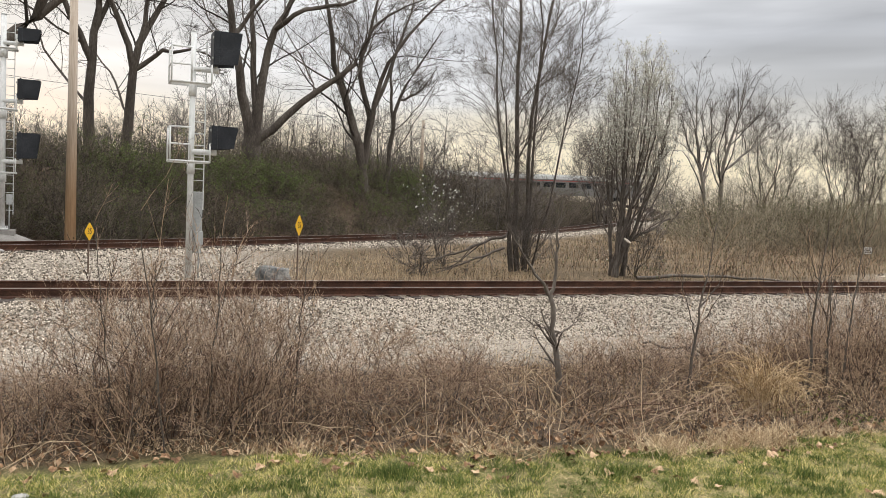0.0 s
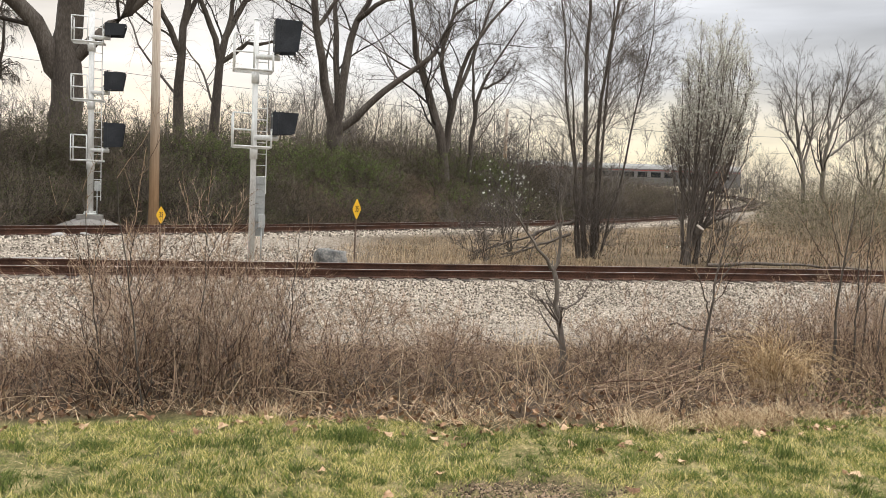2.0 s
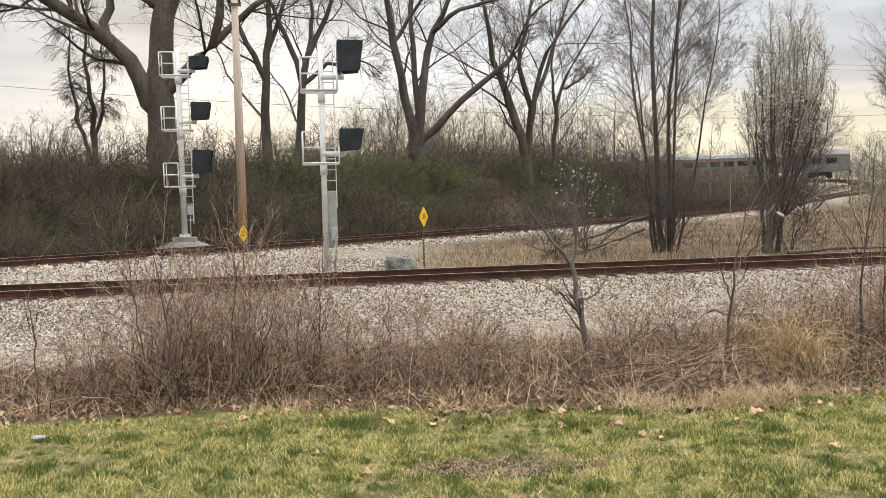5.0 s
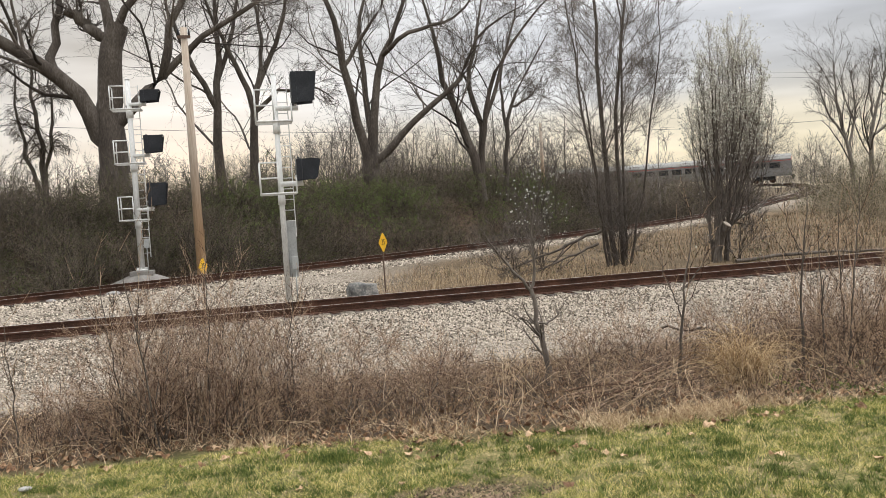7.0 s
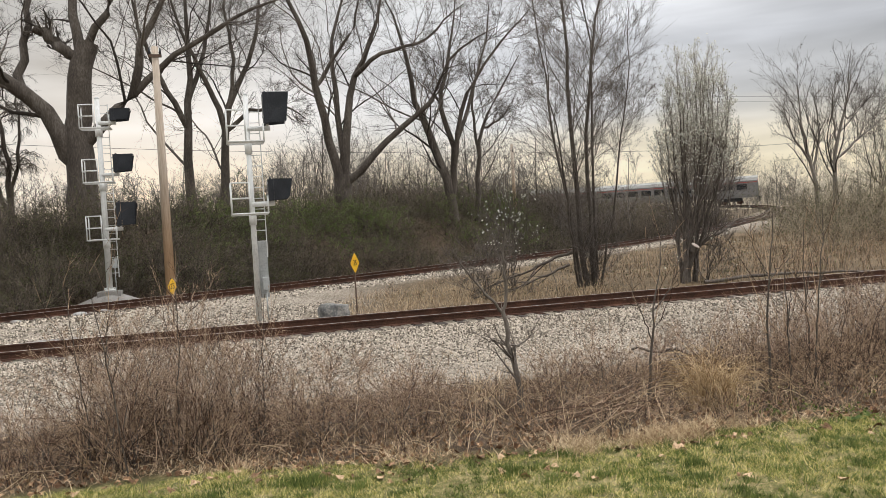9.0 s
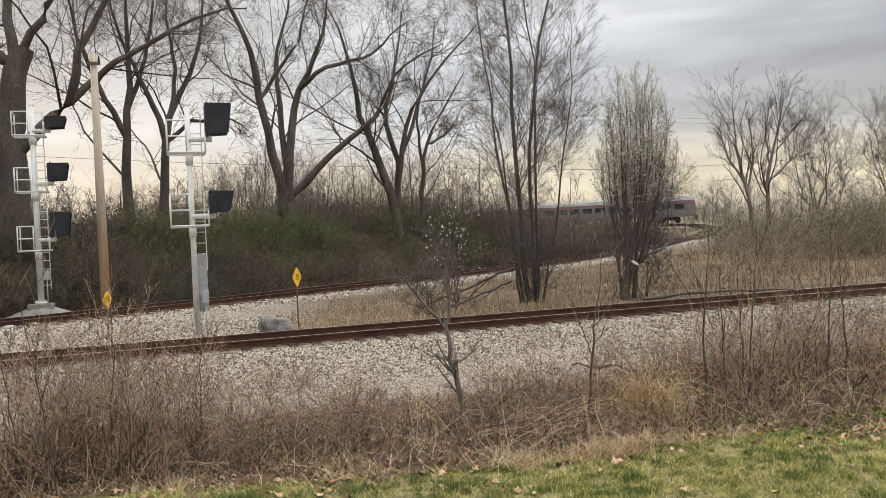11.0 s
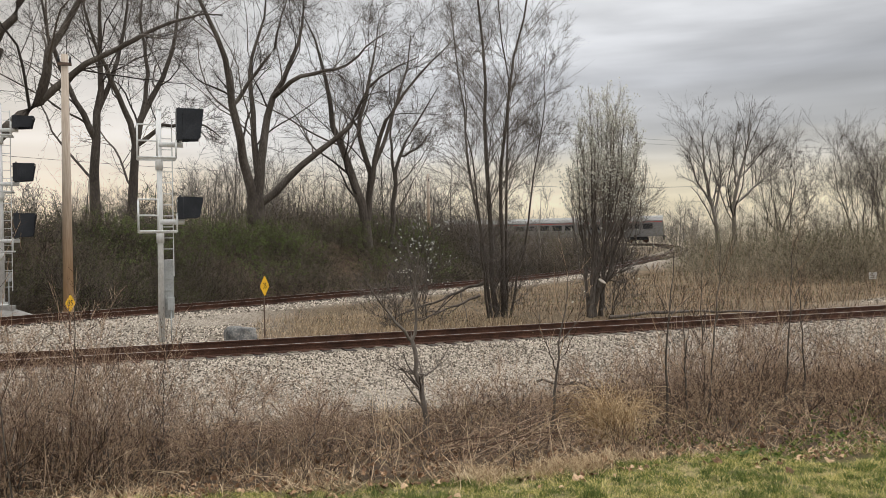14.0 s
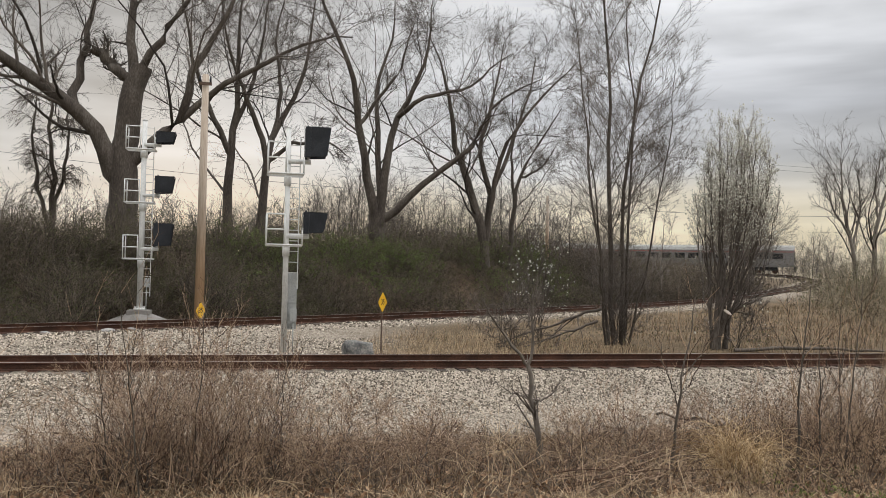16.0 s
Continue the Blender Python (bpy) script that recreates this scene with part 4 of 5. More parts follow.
tree("low bushy regrowth round the foot of a bare tree", many_stems(17.0, 26.3, -0.35, 12, 3.3, 1.4, 0.015), [dict(m=8, t0=0.1, ratio=0.4, spread=0.9, up=0.15, wander=0.2, k=4, thin=0.5, rmin=0.006), *STEMS[1:]], wob=0.05, category="shrub", name="shrub")
def oval_stems(n, trunks, foot, centre, h, wide, r):
    """Rising stems that fill a narrow egg-shaped crown; the later ones fork off the first ones."""
    out, main = [], []
    for i in range(n):
        a = i * 2.4 + rng.uniform(-0.3, 0.3)
        q = math.sqrt((i + 0.5) / trunks) * 0.75 if i < trunks else math.sqrt((i - trunks + 0.5) / (n - trunks))
        dx, dy = centre[0] + wide * q * math.cos(a), centre[1] + wide * q * math.sin(a)
        top = h * (1 - 0.42 * q ** 2.2) * rng.uniform(0.94, 1.04)
        end = Vector((dx, dy, top))
        if i < trunks:
            f = Vector((foot[0] + (0.3 if i % 2 else -0.25) + rng.normal(0, 0.06), foot[1] + rng.normal(0, 0.2), -0.35))
            pts = [f, Vector((f.x + (dx - f.x) * 0.22, f.y + (dy - f.y) * 0.22, top * 0.2)), Vector((f.x + (dx - f.x) * 0.68, f.y + (dy - f.y) * 0.68, top * 0.48)),
                   Vector((f.x + (dx - f.x) * 0.95, f.y + (dy - f.y) * 0.95, top * 0.75)), end]
            main.append(pts)
            rad = r * rng.uniform(0.75, 1.2)
        else:
            p = min(main, key=lambda m: (m[3].xy - end.xy).length + rng.uniform(0, 0.5))
            b = p[0].lerp(p[1], rng.uniform(0.6, 1.0)) if rng.random() < 0.4 else p[1].lerp(p[2], rng.uniform(0.0, 0.7))
            out_xy = b.xy.lerp(end.xy, 0.8)
            pts = [b, Vector((*b.xy.lerp(end.xy, 0.4), b.z + (top - b.z) * 0.25)), Vector((*out_xy, b.z + (top - b.z) * 0.55)), end]
            rad = r * 0.5
        out.append((rad, 0.007, [tuple(p) for p in pts]))
    return out


tree("rounded pear tree in pale bud with white blossoms below", oval_stems(30, 7, (19.9, 25.0), (20.55, 25.0), 7.35, 1.6, 0.062),
     [dict(m=18, t0=0.34, ratio=0.2, spread=0.8, up=0.45, wander=0.1, k=5, thin=0.32, rmin=0.006),
      dict(m=6, t0=0.15, ratio=0.45, spread=0.65, up=0.35, wander=0.1, k=3, thin=0.45, rmin=0.0034),
      dict(m=4, t0=0.15, ratio=0.6, spread=0.7, up=0.3, wander=0.1, k=2, thin=0.5, rmin=0.003)], wob=0.035, twig=M_BARKPALE,
     buds=(M_BUD, 0.95, 0.028, "bud_haze", "pale opening buds"), category="flowering tree", bud_z=3.0, snap=False)
tree("low blossoming regrowth at the foot of the pear tree", many_stems(20.4, 24.7, -0.3, 8, 2.6, 1.9, 0.018), [dict(m=7, t0=0.1, ratio=0.42, spread=0.9, up=0.1, wander=0.2, k=4, thin=0.5, rmin=0.006), *STEMS[1:]], wob=0.05, category="flowering shrub", name="shrub",
     buds=(M_BLOSSOM, 0.012, 0.04, "blossom", "scattered white blossom"))
tree("small straggling shrub with white blossoms", many_stems(14.6, 28.0, -0.3, 8, 4.3, 0.9, 0.022), [dict(m=7, t0=0.3, ratio=0.3, spread=0.9, up=0.1, wander=0.2, k=4, thin=0.5, rmin=0.005), *STEMS[1:]], wob=0.06, category="flowering shrub", name="shrub",
     buds=(M_BLOSSOM, 0.10, 0.034, "blossom", "white blossom"))
tree("dark tangled leafless shrub in dry grass", many_stems(12.6, 25.2, -0.35, 12, 1.9, 1.4, 0.025), [dict(m=6, t0=0.2, ratio=0.4, spread=0.9, up=0.1, wander=0.25, k=4, thin=0.5, rmin=0.006), *STEMS[1:]], wob=0.08, category="shrub", name="shrub")

# far bare trees on the right of the field
FARL = [dict(m=16, t0=0.28, ratio=0.45, spread=0.8, up=0.25, wander=0.13, k=7, thin=0.38, rmin=0.016),
        dict(m=8, t0=0.15, ratio=0.48, spread=0.85, up=0.15, wander=0.14, k=4, thin=0.45, rmin=0.009),
        dict(m=7, t0=0.15, ratio=0.6, spread=0.8, up=0.1, wander=0.15, k=2, thin=0.55, rmin=0.008)]
tree("distant pale sycamore with a rounded bare crown", [
    (0.24, 0.04, at_y(62, [(56.0, 0.3), (55.6, 4.4), (54.6, 8.6), (54.3, 12.6)])),
    (0.13, 0.03, at_y(62, [(55.5, 5.0), (56.4, 8.2), (56.0, 11.8)])),
    (0.12, 0.03, at_y(62, [(55.2, 6.0), (53.4, 8.4), (52.6, 11.0)]))], FARL, bark=M_BARKPALE)
tree("distant pale sycamore with a broad bare crown", [
    (0.27, 0.04, at_y(62, [(57.8, 0.3), (57.8, 6.4), (58.9, 9.6), (60.1, 13.6)])),
    (0.15, 0.03, at_y(62, [(57.8, 5.8), (60.4, 7.8), (62.2, 8.9), (64.0, 10.4)])),
    (0.13, 0.03, at_y(62, [(58.2, 7.2), (57.8, 10.2), (58.4, 13.2)])),
    (0.12, 0.03, at_y(62, [(59.2, 9.4), (61.0, 10.8), (61.8, 12.2)]))], FARL, bark=M_BARKPALE)
for x, y, h, w in ((73.5, 62, 13.0, 4.4), (79.5, 64, 12.8, 4.2), (88, 66, 12.5, 4.0), (97, 68, 13.0, 4.4), (67.5, 66, 11.0, 3.5), (47, 66, 10.0, 3.0), (52, 72, 9.0, 3.0)):
    tree("distant bare tree with many rising stems", many_stems(x, y, 0.4, 6, h, w, 0.11), FARL, wob=0.15, group="distant bare trees")


# ---- woods, bushes and grasses ----
def rooted(x, y, sink=0.05):
    return np.stack([x, y, height(x, y) - sink], 1)


def canes(root, length, lean, wander, k, r, droop=0.0):
    n = len(root)
    a = rng.uniform(0, 2 * np.pi, n)
    d = unit(np.stack([np.cos(a) * lean, np.sin(a) * lean, np.ones(n)], 1) * np.stack([rng.uniform(0, 1.4, n)] * 2 + [np.ones(n)], 1))
    out = [root]
    step = (length / (k - 1))[:, None]
    for i in range(k - 1):
        out.append(out[-1] + d * step)
        d = unit(d + rng.normal(0, wander, d.shape) - np.array([0, 0, droop * (i + 1)]))
    return np.stack(out, 1), r[:, None] * np.linspace(1, 0.3, k)


# the far woods beyond the bank
def far_wood(name, label, x, y, h, r):
    P, R = canes(rooted(x, y, 0.3), h, 0.14, 0.09, 5, r)
    a = spawn(P, R, 13, t0=0.15, ratio=0.38, spread=1.1, up=0.15, k=4, thin=0.55, rmin=0.015, wander=0.22)
    b = spawn(*a, 8, t0=0.1, ratio=0.5, spread=1.0, up=0.05, k=2, thin=0.6, rmin=0.011, wander=0.2)
    stuff(name, [tubes(P, R, 4), tubes(*a, 3), tubes(*b, 3)], M_FARTWIG, label, "woods", True)


n = 210
wx = rng.uniform(20, 120, n)
far_wood("far_woods", "distant belt of thin bare trees behind the bank", wx, rng.uniform(134, 150, n), rng.uniform(6.0, 11.0, n) * rng.uniform(0.6, 1, n), rng.uniform(0.025, 0.06, n))
n = 260
far_wood("far_woods", "distant hazy line of bare woods", rng.uniform(-90, 210, n), rng.uniform(150, 210, n), rng.uniform(6, 13.0, n) * rng.uniform(0.6, 1, n), rng.uniform(0.04, 0.1, n))
n = 180
far_wood("far_woods", "distant bare woods beyond the field", rng.uniform(60, 170, n), rng.uniform(74, 120, n), rng.uniform(4, 9.0, n) * rng.uniform(0.6, 1, n), rng.uniform(0.03, 0.08, n))


n = 470
wx = rng.uniform(-34, 37, n)
wy = rng.uniform(56, 90, n)
wh = (4.6 + 3.4 * ramp_up(4, 14, wx)) * rng.uniform(0.5, 1.0, n) * (0.6 + wy / 180)
far_wood("bank_woods", "hazy belt of thin bare saplings behind the top of the bank", wx, wy, wh, rng.uniform(0.03, 0.07, n))


# brush on the bank
def brush(name, label, x, y, h, leaf_n, leaf_size, leaf_mat, mat=M_TWIG, r=0.012, m=5):
    P, R = canes(rooted(x, y), h, 0.45, 0.16, 4, np.full(len(x), r))
    a = spawn(P, R, m, t0=0.25, ratio=0.5, spread=0.75, up=0.2, k=2, thin=0.6, rmin=r * 0.4)
    stuff(name, [tubes(P, R, 3), tubes(*a, 3)], mat, label, "brush", True)
    if leaf_n:
        q = a[0].reshape(-1, 3)
        C = q[rng.integers(0, len(q), leaf_n)] + rng.normal(0, 0.08, (leaf_n, 3))
        stuff(name + "_leaves", [flakes(C, leaf_size)], leaf_mat, label + ", its small leaves", "foliage")


def scatter(x0, x1, y0, y1, n, keep):
    x, y = rng.uniform(x0, x1, n), rng.uniform(y0, y1, n)
    k = keep(x, y)
    return x[k], y[k]


def bushes(name, label, cx, cy, size, each, leaves, leaf_size, leaf_mat, mat):
    """Rounded bushes: stems fan out from each foot, leaves sit towards their ends."""
    n = len(cx)
    S = np.repeat(size, each)
    x = np.repeat(cx, each) + rng.normal(0, 0.22, n * each) * S
    y = np.repeat(cy, each) + rng.normal(0, 0.22, n * each) * S
    P, R = canes(rooted(x, y), S * rng.uniform(0.65, 1.15, n * each), 1.25, 0.17, 5, np.full(n * each, 0.011), 0.07)
    a = spawn(P, R, 6, t0=0.35, ratio=0.45, spread=0.8, up=0.1, k=2, thin=0.6, rmin=0.006)
    stuff(name, [tubes(P, R, 3), tubes(*a, 3)], mat, label, "brush", True)
    C = a[0][rng.integers(0, len(a[0]), leaves), 1] + rng.normal(0, 0.06, (leaves, 3))
    stuff(name + "_leaves", [flakes(C, leaf_size)], leaf_mat, label + ", its small leaves", "foliage")


cx, cy = scatter(-14, 42, 26, 62, 2700, lambda x, y: (far_side(x, y)[0] > 3.4) & (far_side(x, y)[0] < 13))
bx, by = scatter(-14, 8, 24, 41, 800, lambda x, y: (far_side(x, y)[0] > 2.9) & (far_side(x, y)[0] < 9))
cx, cy = np.concatenate([cx, bx]), np.concatenate([cy, by])
k = np.hypot(cx - 0.42, cy - 32.4) > 2.3                 # clear of the footing
cx, cy = cx[k], cy[k]
cs = np.clip(1.55 + 1.7 * rough(cx, cy, 0.75, 1.0, 5.0), 0.7, 2.9) * rng.uniform(0.8, 1.2, len(cx)) * (0.7 + 0.3 * ramp_up(3.4, 6.0, far_side(cx, cy)[0]))
bushes("bank_brush", "dense dark brown brush with budding leaves on the bank", cx, cy, cs, 20, 170000, 0.033, M_BUDLEAF, M_BANKTWIG)
cx, cy = scatter(4, 26, 34, 56, 300, lambda x, y: (far_side(x, y)[0] > 4.5) & (far_side(x, y)[0] < 10.5) & (rough(x, y, 0.7, 1.0, 4.0) > 0.15))
bushes("green_bush", "fresh green honeysuckle bushes on the bank", cx, cy, rng.uniform(1.3, 2.4, len(cx)), 24, 60000, 0.034, M_GREENLEAF, M_BANKTWIG)
cx, cy = scatter(12, 36, 56, 67, 330, lambda x, y: x > 0.3 * y - 6)
bushes("bank_brush", "grey-brown leafless brush behind the top of the bank", cx, cy, rng.uniform(2.0, 3.6, len(cx)), 20, 14000, 0.04, M_BUDLEAF, M_BANKTWIG)
cx, cy = scatter(38, 72, 82, 99, 420, lambda x, y: ((x - 4.6) / y > 0.42) & ((x - 4.6) / y < 0.725) & (np.abs(far_side(x, y)[0]) > 5))
bushes("far_brush", "distant grey-brown brush in front of the train", cx, cy, rng.uniform(3.4, 4.6, len(cx)) * (1 - 0.35 * ramp_up(0.58, 0.68, (cx - 4.6) / cy)), 22, 9000, 0.06, M_BUDLEAF, M_BANKTWIG)
cx, cy = scatter(34, 92, 33, 62, 520, lambda x, y: (far_side(x, y)[0] < -7) & (y > 31 + 0.22 * (x - 30)) & (x - 4.6 > 0.77 * y) & (rough(x, y, 0.33, 1.0, 3.0) > -0.05))
bushes("field_brush", "tall hazy brown brush at the edge of the field", cx, cy, 1.25 * np.clip(2.9 + 1.6 * rough(cx, cy, 0.5, 1.0, 7.0), 1.4, 4.4) * rng.uniform(0.75, 1.15, len(cx)), 26, 70000, 0.038, M_BUDLEAF, M_HAZE)
rx_, ry_ = scatter(9, 60, 22.4, 40, 4600, lambda x, y: (far_side(x, y)[0] < -3) & (rough(x, y, 0.6, 1.0, 9.0) > 0.1 - 0.6 * ramp_up(16, 19, x) * ramp_up(32, 28, y)) & (cover(x, y)[1] < 0.3))
brush("field_weeds", "low brambles and weeds in the open field", rx_, ry_, rng.uniform(0.25, 1.0, len(rx_)) * (0.55 + 0.45 * ramp_up(16, 24, rx_)), 6000, 0.03, M_BUDLEAF, M_CANE, 0.007, 5)


cx, cy = scatter(24, 64, 46, 92, 2300, lambda x, y: (far_side(x, y)[0] > 3.2) & (far_side(x, y)[0] < 15) & ((x > 41) | (y > 61)) & (y < 78))
bushes("bank_brush", "dark leafless brush along the curve of the far track", cx, cy, rng.uniform(1.8, 3.6, len(cx)), 20, 16000, 0.05, M_BUDLEAF, M_BANKTWIG)
rx_, ry_ = scatter(24, 80, 66, 112, 3200, lambda x, y: (np.abs(far_side(x, y)[0]) > 5) & (y > 62 + 0.45 * (80 - x)) & (y < 102))
brush("far_brush", "distant brown brush in front of the train", rx_, ry_, rng.uniform(1.1, 2.7, len(rx_)), 7000, 0.06, M_BUDLEAF, M_HAZE, 0.022, 6)


# dry grasses
def blades(x, y, h, w, lean=0.35, k=3, sink=0.02):
    n = len(x)
    a = rng.uniform(0, 2 * np.pi, n)
    root = rooted(x, y, sink)
    side = np.stack([np.cos(a), np.sin(a), np.zeros(n)], 1) * (w / 2)[:, None]
    b = rng.uniform(0, 2 * np.pi, n)
    q = lean * rng.uniform(0.1, 1.6, n)
    tip = root + np.stack([np.cos(b) * q * h, np.sin(b) * q * h, h], 1)
    mid = (root + tip) / 2 + np.stack([np.zeros(n), np.zeros(n), 0.12 * h], 1)
    v = np.stack([root - side, root + side, mid + side * 0.7, mid - side * 0.7, tip + side * 0.12, tip - side * 0.12], 1).reshape(-1, 3)
    i = np.arange(n)[:, None] * 6
    f = np.concatenate([i + np.array([[0, 1, 2, 3]]), i + np.array([[3, 2, 4, 5]])])
    return v, f


x, y = scatter(7, 17, 21.6, 30, 8500, lambda x, y: (cover(x, y)[2] > 0.5) & (far_side(x, y)[0] < -2.6) & (rough(x, y, 0.9, 1.0, 5.0) > -0.55))
stuff("dry_grass", [blades(x, y, rng.uniform(0.10, 0.40, len(x)) * (0.35 + 0.65 * (rng.random(len(x)) < 0.4)), np.full(len(x), 0.008), 0.5)], M_STRAW, "tan dry grass between the tracks", "dry grass")
x, y = scatter(19, 75, 21.6, 60, 30000, lambda x, y: (cover(x, y)[2] > 0.5) & (far_side(x, y)[0] < -3) & (rough(x, y, 0.9, 1.0, 4.0) > rng.uniform(-0.9, 0.5, len(x))))
stuff("dry_grass", [blades(x, y, rng.uniform(0.1, 0.42, len(x)), np.full(len(x), 0.016))], M_WEED, "tan dry grass and weeds in the open field", "dry grass")

# lawn
def spikes(x, y, h, w, lean=0.9):
    """Single short blades, one triangle each."""
    n = len(x)
    a, b = rng.uniform(0, 2 * np.pi, (2, n))
    root = rooted(x, y, 0.006)
    side = np.stack([np.cos(a), np.sin(a), np.zeros(n)], 1) * (w / 2)
    q = lean * rng.uniform(0.1, 1.5, n)
    tip = root + np.stack([np.cos(b) * q * h, np.sin(b) * q * h, h], 1)
    return np.stack([root - side, root + side, tip], 1).reshape(-1, 3), np.arange(3 * n).reshape(n, 3)


def clumps(x0, x1, y0, y1, n, each, spread, keep):
    cx, cy = scatter(x0, x1, y0, y1, n, keep)
    e = np.repeat(rng.uniform(0.5, 1.5, len(cx)), each)
    return (np.repeat(cx, each) + rng.normal(0, spread, len(cx) * each) * e, np.repeat(cy, each) + rng.normal(0, spread, len(cx) * each) * e, e)


x, y, e = clumps(-1, 15, 3.4, 8.0, 9500, 40, 0.042, lambda x, y: (cover(x, y)[0] > rng.uniform(0.2, 0.9, len(x))) & (rough(x, y, 1.7, 1.0, 6.0) > -0.5))
stuff("lawn_grass", [spikes(x, y, rng.uniform(0.014, 0.046, len(x)) * e, 0.0075, 1.1)], M_GRASS, "short patchy green and yellow lawn grass", "grass")
x, y, e = clumps(-1, 15, 3.4, 7.5, 2400, 60, 0.03, lambda x, y: (cover(x, y)[0] > 0.6) & (rough(x, y, 1.2, 1.0, 2.0) > -0.6))
tx, ty = np.concatenate([rng.normal(a, w, m) for a, w, m in ((5.15, 0.09, 420), (11.9, 0.10, 420), (8.4, 0.06, 200), (12.9, 0.12, 420), (6.9, 0.06, 200))]), np.concatenate([rng.normal(a, 0.05, m) for a, m in ((7.15, 420), (6.1, 420), (6.2, 200), (6.35, 420), (6.75, 200))])
stuff("grass_tufts", [spikes(tx, ty, rng.uniform(0.05, 0.13, len(tx)), 0.008, 0.6)], M_TUFT, "taller dark green tufts of grass at the lawn edge", "grass")
stuff("grass_tufts", [spikes(x, y, rng.uniform(0.02, 0.062, len(x)) * e, 0.0075, 0.9)], M_TUFT, "darker green grass tufts in the lawn", "grass")
x, y, e = clumps(-1, 15, 3.4, 7.8, 4200, 26, 0.08, lambda x, y: (cover(x, y)[0] > 0.4))
stuff("lawn_thatch", [spikes(x, y, rng.uniform(0.008, 0.024, len(x)) * e, 0.006, 2.4)], M_STRAW, "dead straw thatch between the lawn grass", "dry grass")


# bare soil in the lawn
M_SOIL = material("crumbly_soil", [(0.05, 0.035, 0.023), (0.13, 0.092, 0.06), (0.32, 0.235, 0.16)], 3.0, 0.95, 0.3, 40, island=0.8)


def crumbs(x, y, wx, wy, n, size):
    v, f = stones(x - 3 * wx, x + 3 * wx, y - 3 * wy, y + 3 * wy, n / (36 * wx * wy), size, lambda px, py: ((px - x) / wx) ** 2 + ((py - y) / wy) ** 2 < rng.uniform(0, 3.0, len(px)))
    return v, f


stuff("bare_soil", [crumbs(6.1, 5.85, 0.45, 0.15, 8000, 0.009), crumbs(6.35, 5.72, 0.22, 0.06, 3000, 0.012), crumbs(3.2, 4.7, 0.3, 0.14, 3000, 0.012)],
      M_SOIL, "crumbs of bare brown soil in worn patches of the lawn", "soil")


# the near thicket
def thick_height(x, y):
    left = 1.0 * np.exp(-((x - 4.0) / 1.15) ** 2) * np.exp(-((y - 9.6) / 1.3) ** 2)
    right = 0.95 * ramp_up(9.9, 11.8, x) * np.exp(-((y - 9.0) / 1.8) ** 2)
    return 0.38 + left + right


x, y = scatter(-4, 17, 6.9, 12.6, 6000, lambda x, y: (cover(x, y)[0] < 0.3) & (rng.random(len(x)) < 1.15 - 0.11 * (y - 7)))
h = thick_height(x, y) * rng.uniform(0.4, 1.2, len(x)) * (0.85 + 0.55 * rough(x, y, 1.6, 1.0, 8.0))
P, R = canes(rooted(x, y), h, 0.9, 0.30, 5, rng.uniform(0.003, 0.008, len(x)), 0.04)
a = spawn(P, R, 3, t0=0.2, ratio=0.55, spread=0.9, up=0.1, k=3, thin=0.6, rmin=0.0028, wander=0.22)
b = spawn(*a, 3, t0=0.2, ratio=0.6, spread=0.8, up=0.1, k=2, thin=0.7, rmin=0.0014, wander=0.2)
stuff("bramble_thicket", [tubes(P, R, 3), tubes(*a, 3), tubes(*b, 3)], M_CANE, "dense leafless brown thicket along the lawn edge", "thicket", True)
x, y = scatter(-5, 18, 7.3, 12.0, 3300, lambda x, y: cover(x, y)[0] < 0.45)
P, R = canes(rooted(x, y), rng.uniform(0.3, 1.1, len(x)), 1.5, 0.25, 5, rng.uniform(0.0025, 0.006, len(x)), 0.16)
stuff("arching_canes", [tubes(P, R, 3)], M_STRAW, "pale dead canes and stalks lying through the thicket", "dead canes", True)
x, y = scatter(-4, 17, 8.3, 11.5, 480, lambda x, y: ((x > 2.6) & (x < 5.4)) | (x > 10.2) | (rng.random(len(x)) < 0.12))
x2, y2 = rng.normal(3.9, 0.7, 90), rng.uniform(8.7, 10.8, 90)
x, y = np.concatenate([x, x2]), np.concatenate([y, y2])
P, R = canes(rooted(x, y), thick_height(x, y) * rng.uniform(0.6, 1.35, len(x)), 0.30, 0.09, 7, rng.uniform(0.003, 0.0065, len(x)))
a = spawn(P, R, 9, t0=0.25, ratio=0.32, spread=0.75, up=0.25, k=3, thin=0.55, rmin=0.002)
stuff("tall_stems", [tubes(P, R, 4), tubes(*a, 3)], M_REDCANE, "tall thin russet shoots rising from the thicket", "shoots", True)
x, y = scatter(-5, 18, 6.3, 9.4, 62000, lambda x, y: (cover(x, y)[0] < 0.85) & (rng.random(len(x)) < np.exp(-np.abs(y - lawn_edge(x)) * 1.4)) & (rough(x, y, 2.4, 1.0, 1.5) > rng.uniform(-0.6, 0.4, len(x))))
stuff("dry_grass", [spikes(x, y, rng.uniform(0.03, 0.13, len(x)), 0.011, 2.0)], M_STRAW, "matted straw at the foot of the thicket", "dry grass")
x = np.concatenate([rng.normal(c, w, m) for c, w, m in ((8.7, 0.28, 1900), (7.8, 0.16, 700), (9.5, 0.15, 300), (6.2, 0.2, 200), (4.6, 0.2, 200))])
y = lawn_edge(x) + 0.12 + rough(x, x * 0.7, 3.0, 0.16, 2.0) + rng.normal(0, 0.13, len(x))
stuff("dry_grass", [spikes(x, y, rng.uniform(0.03, 0.14, len(x)), 0.010, 1.6)], M_PALESTRAW, "pale tan patch of flattened dead grass at the lawn edge", "dry grass")
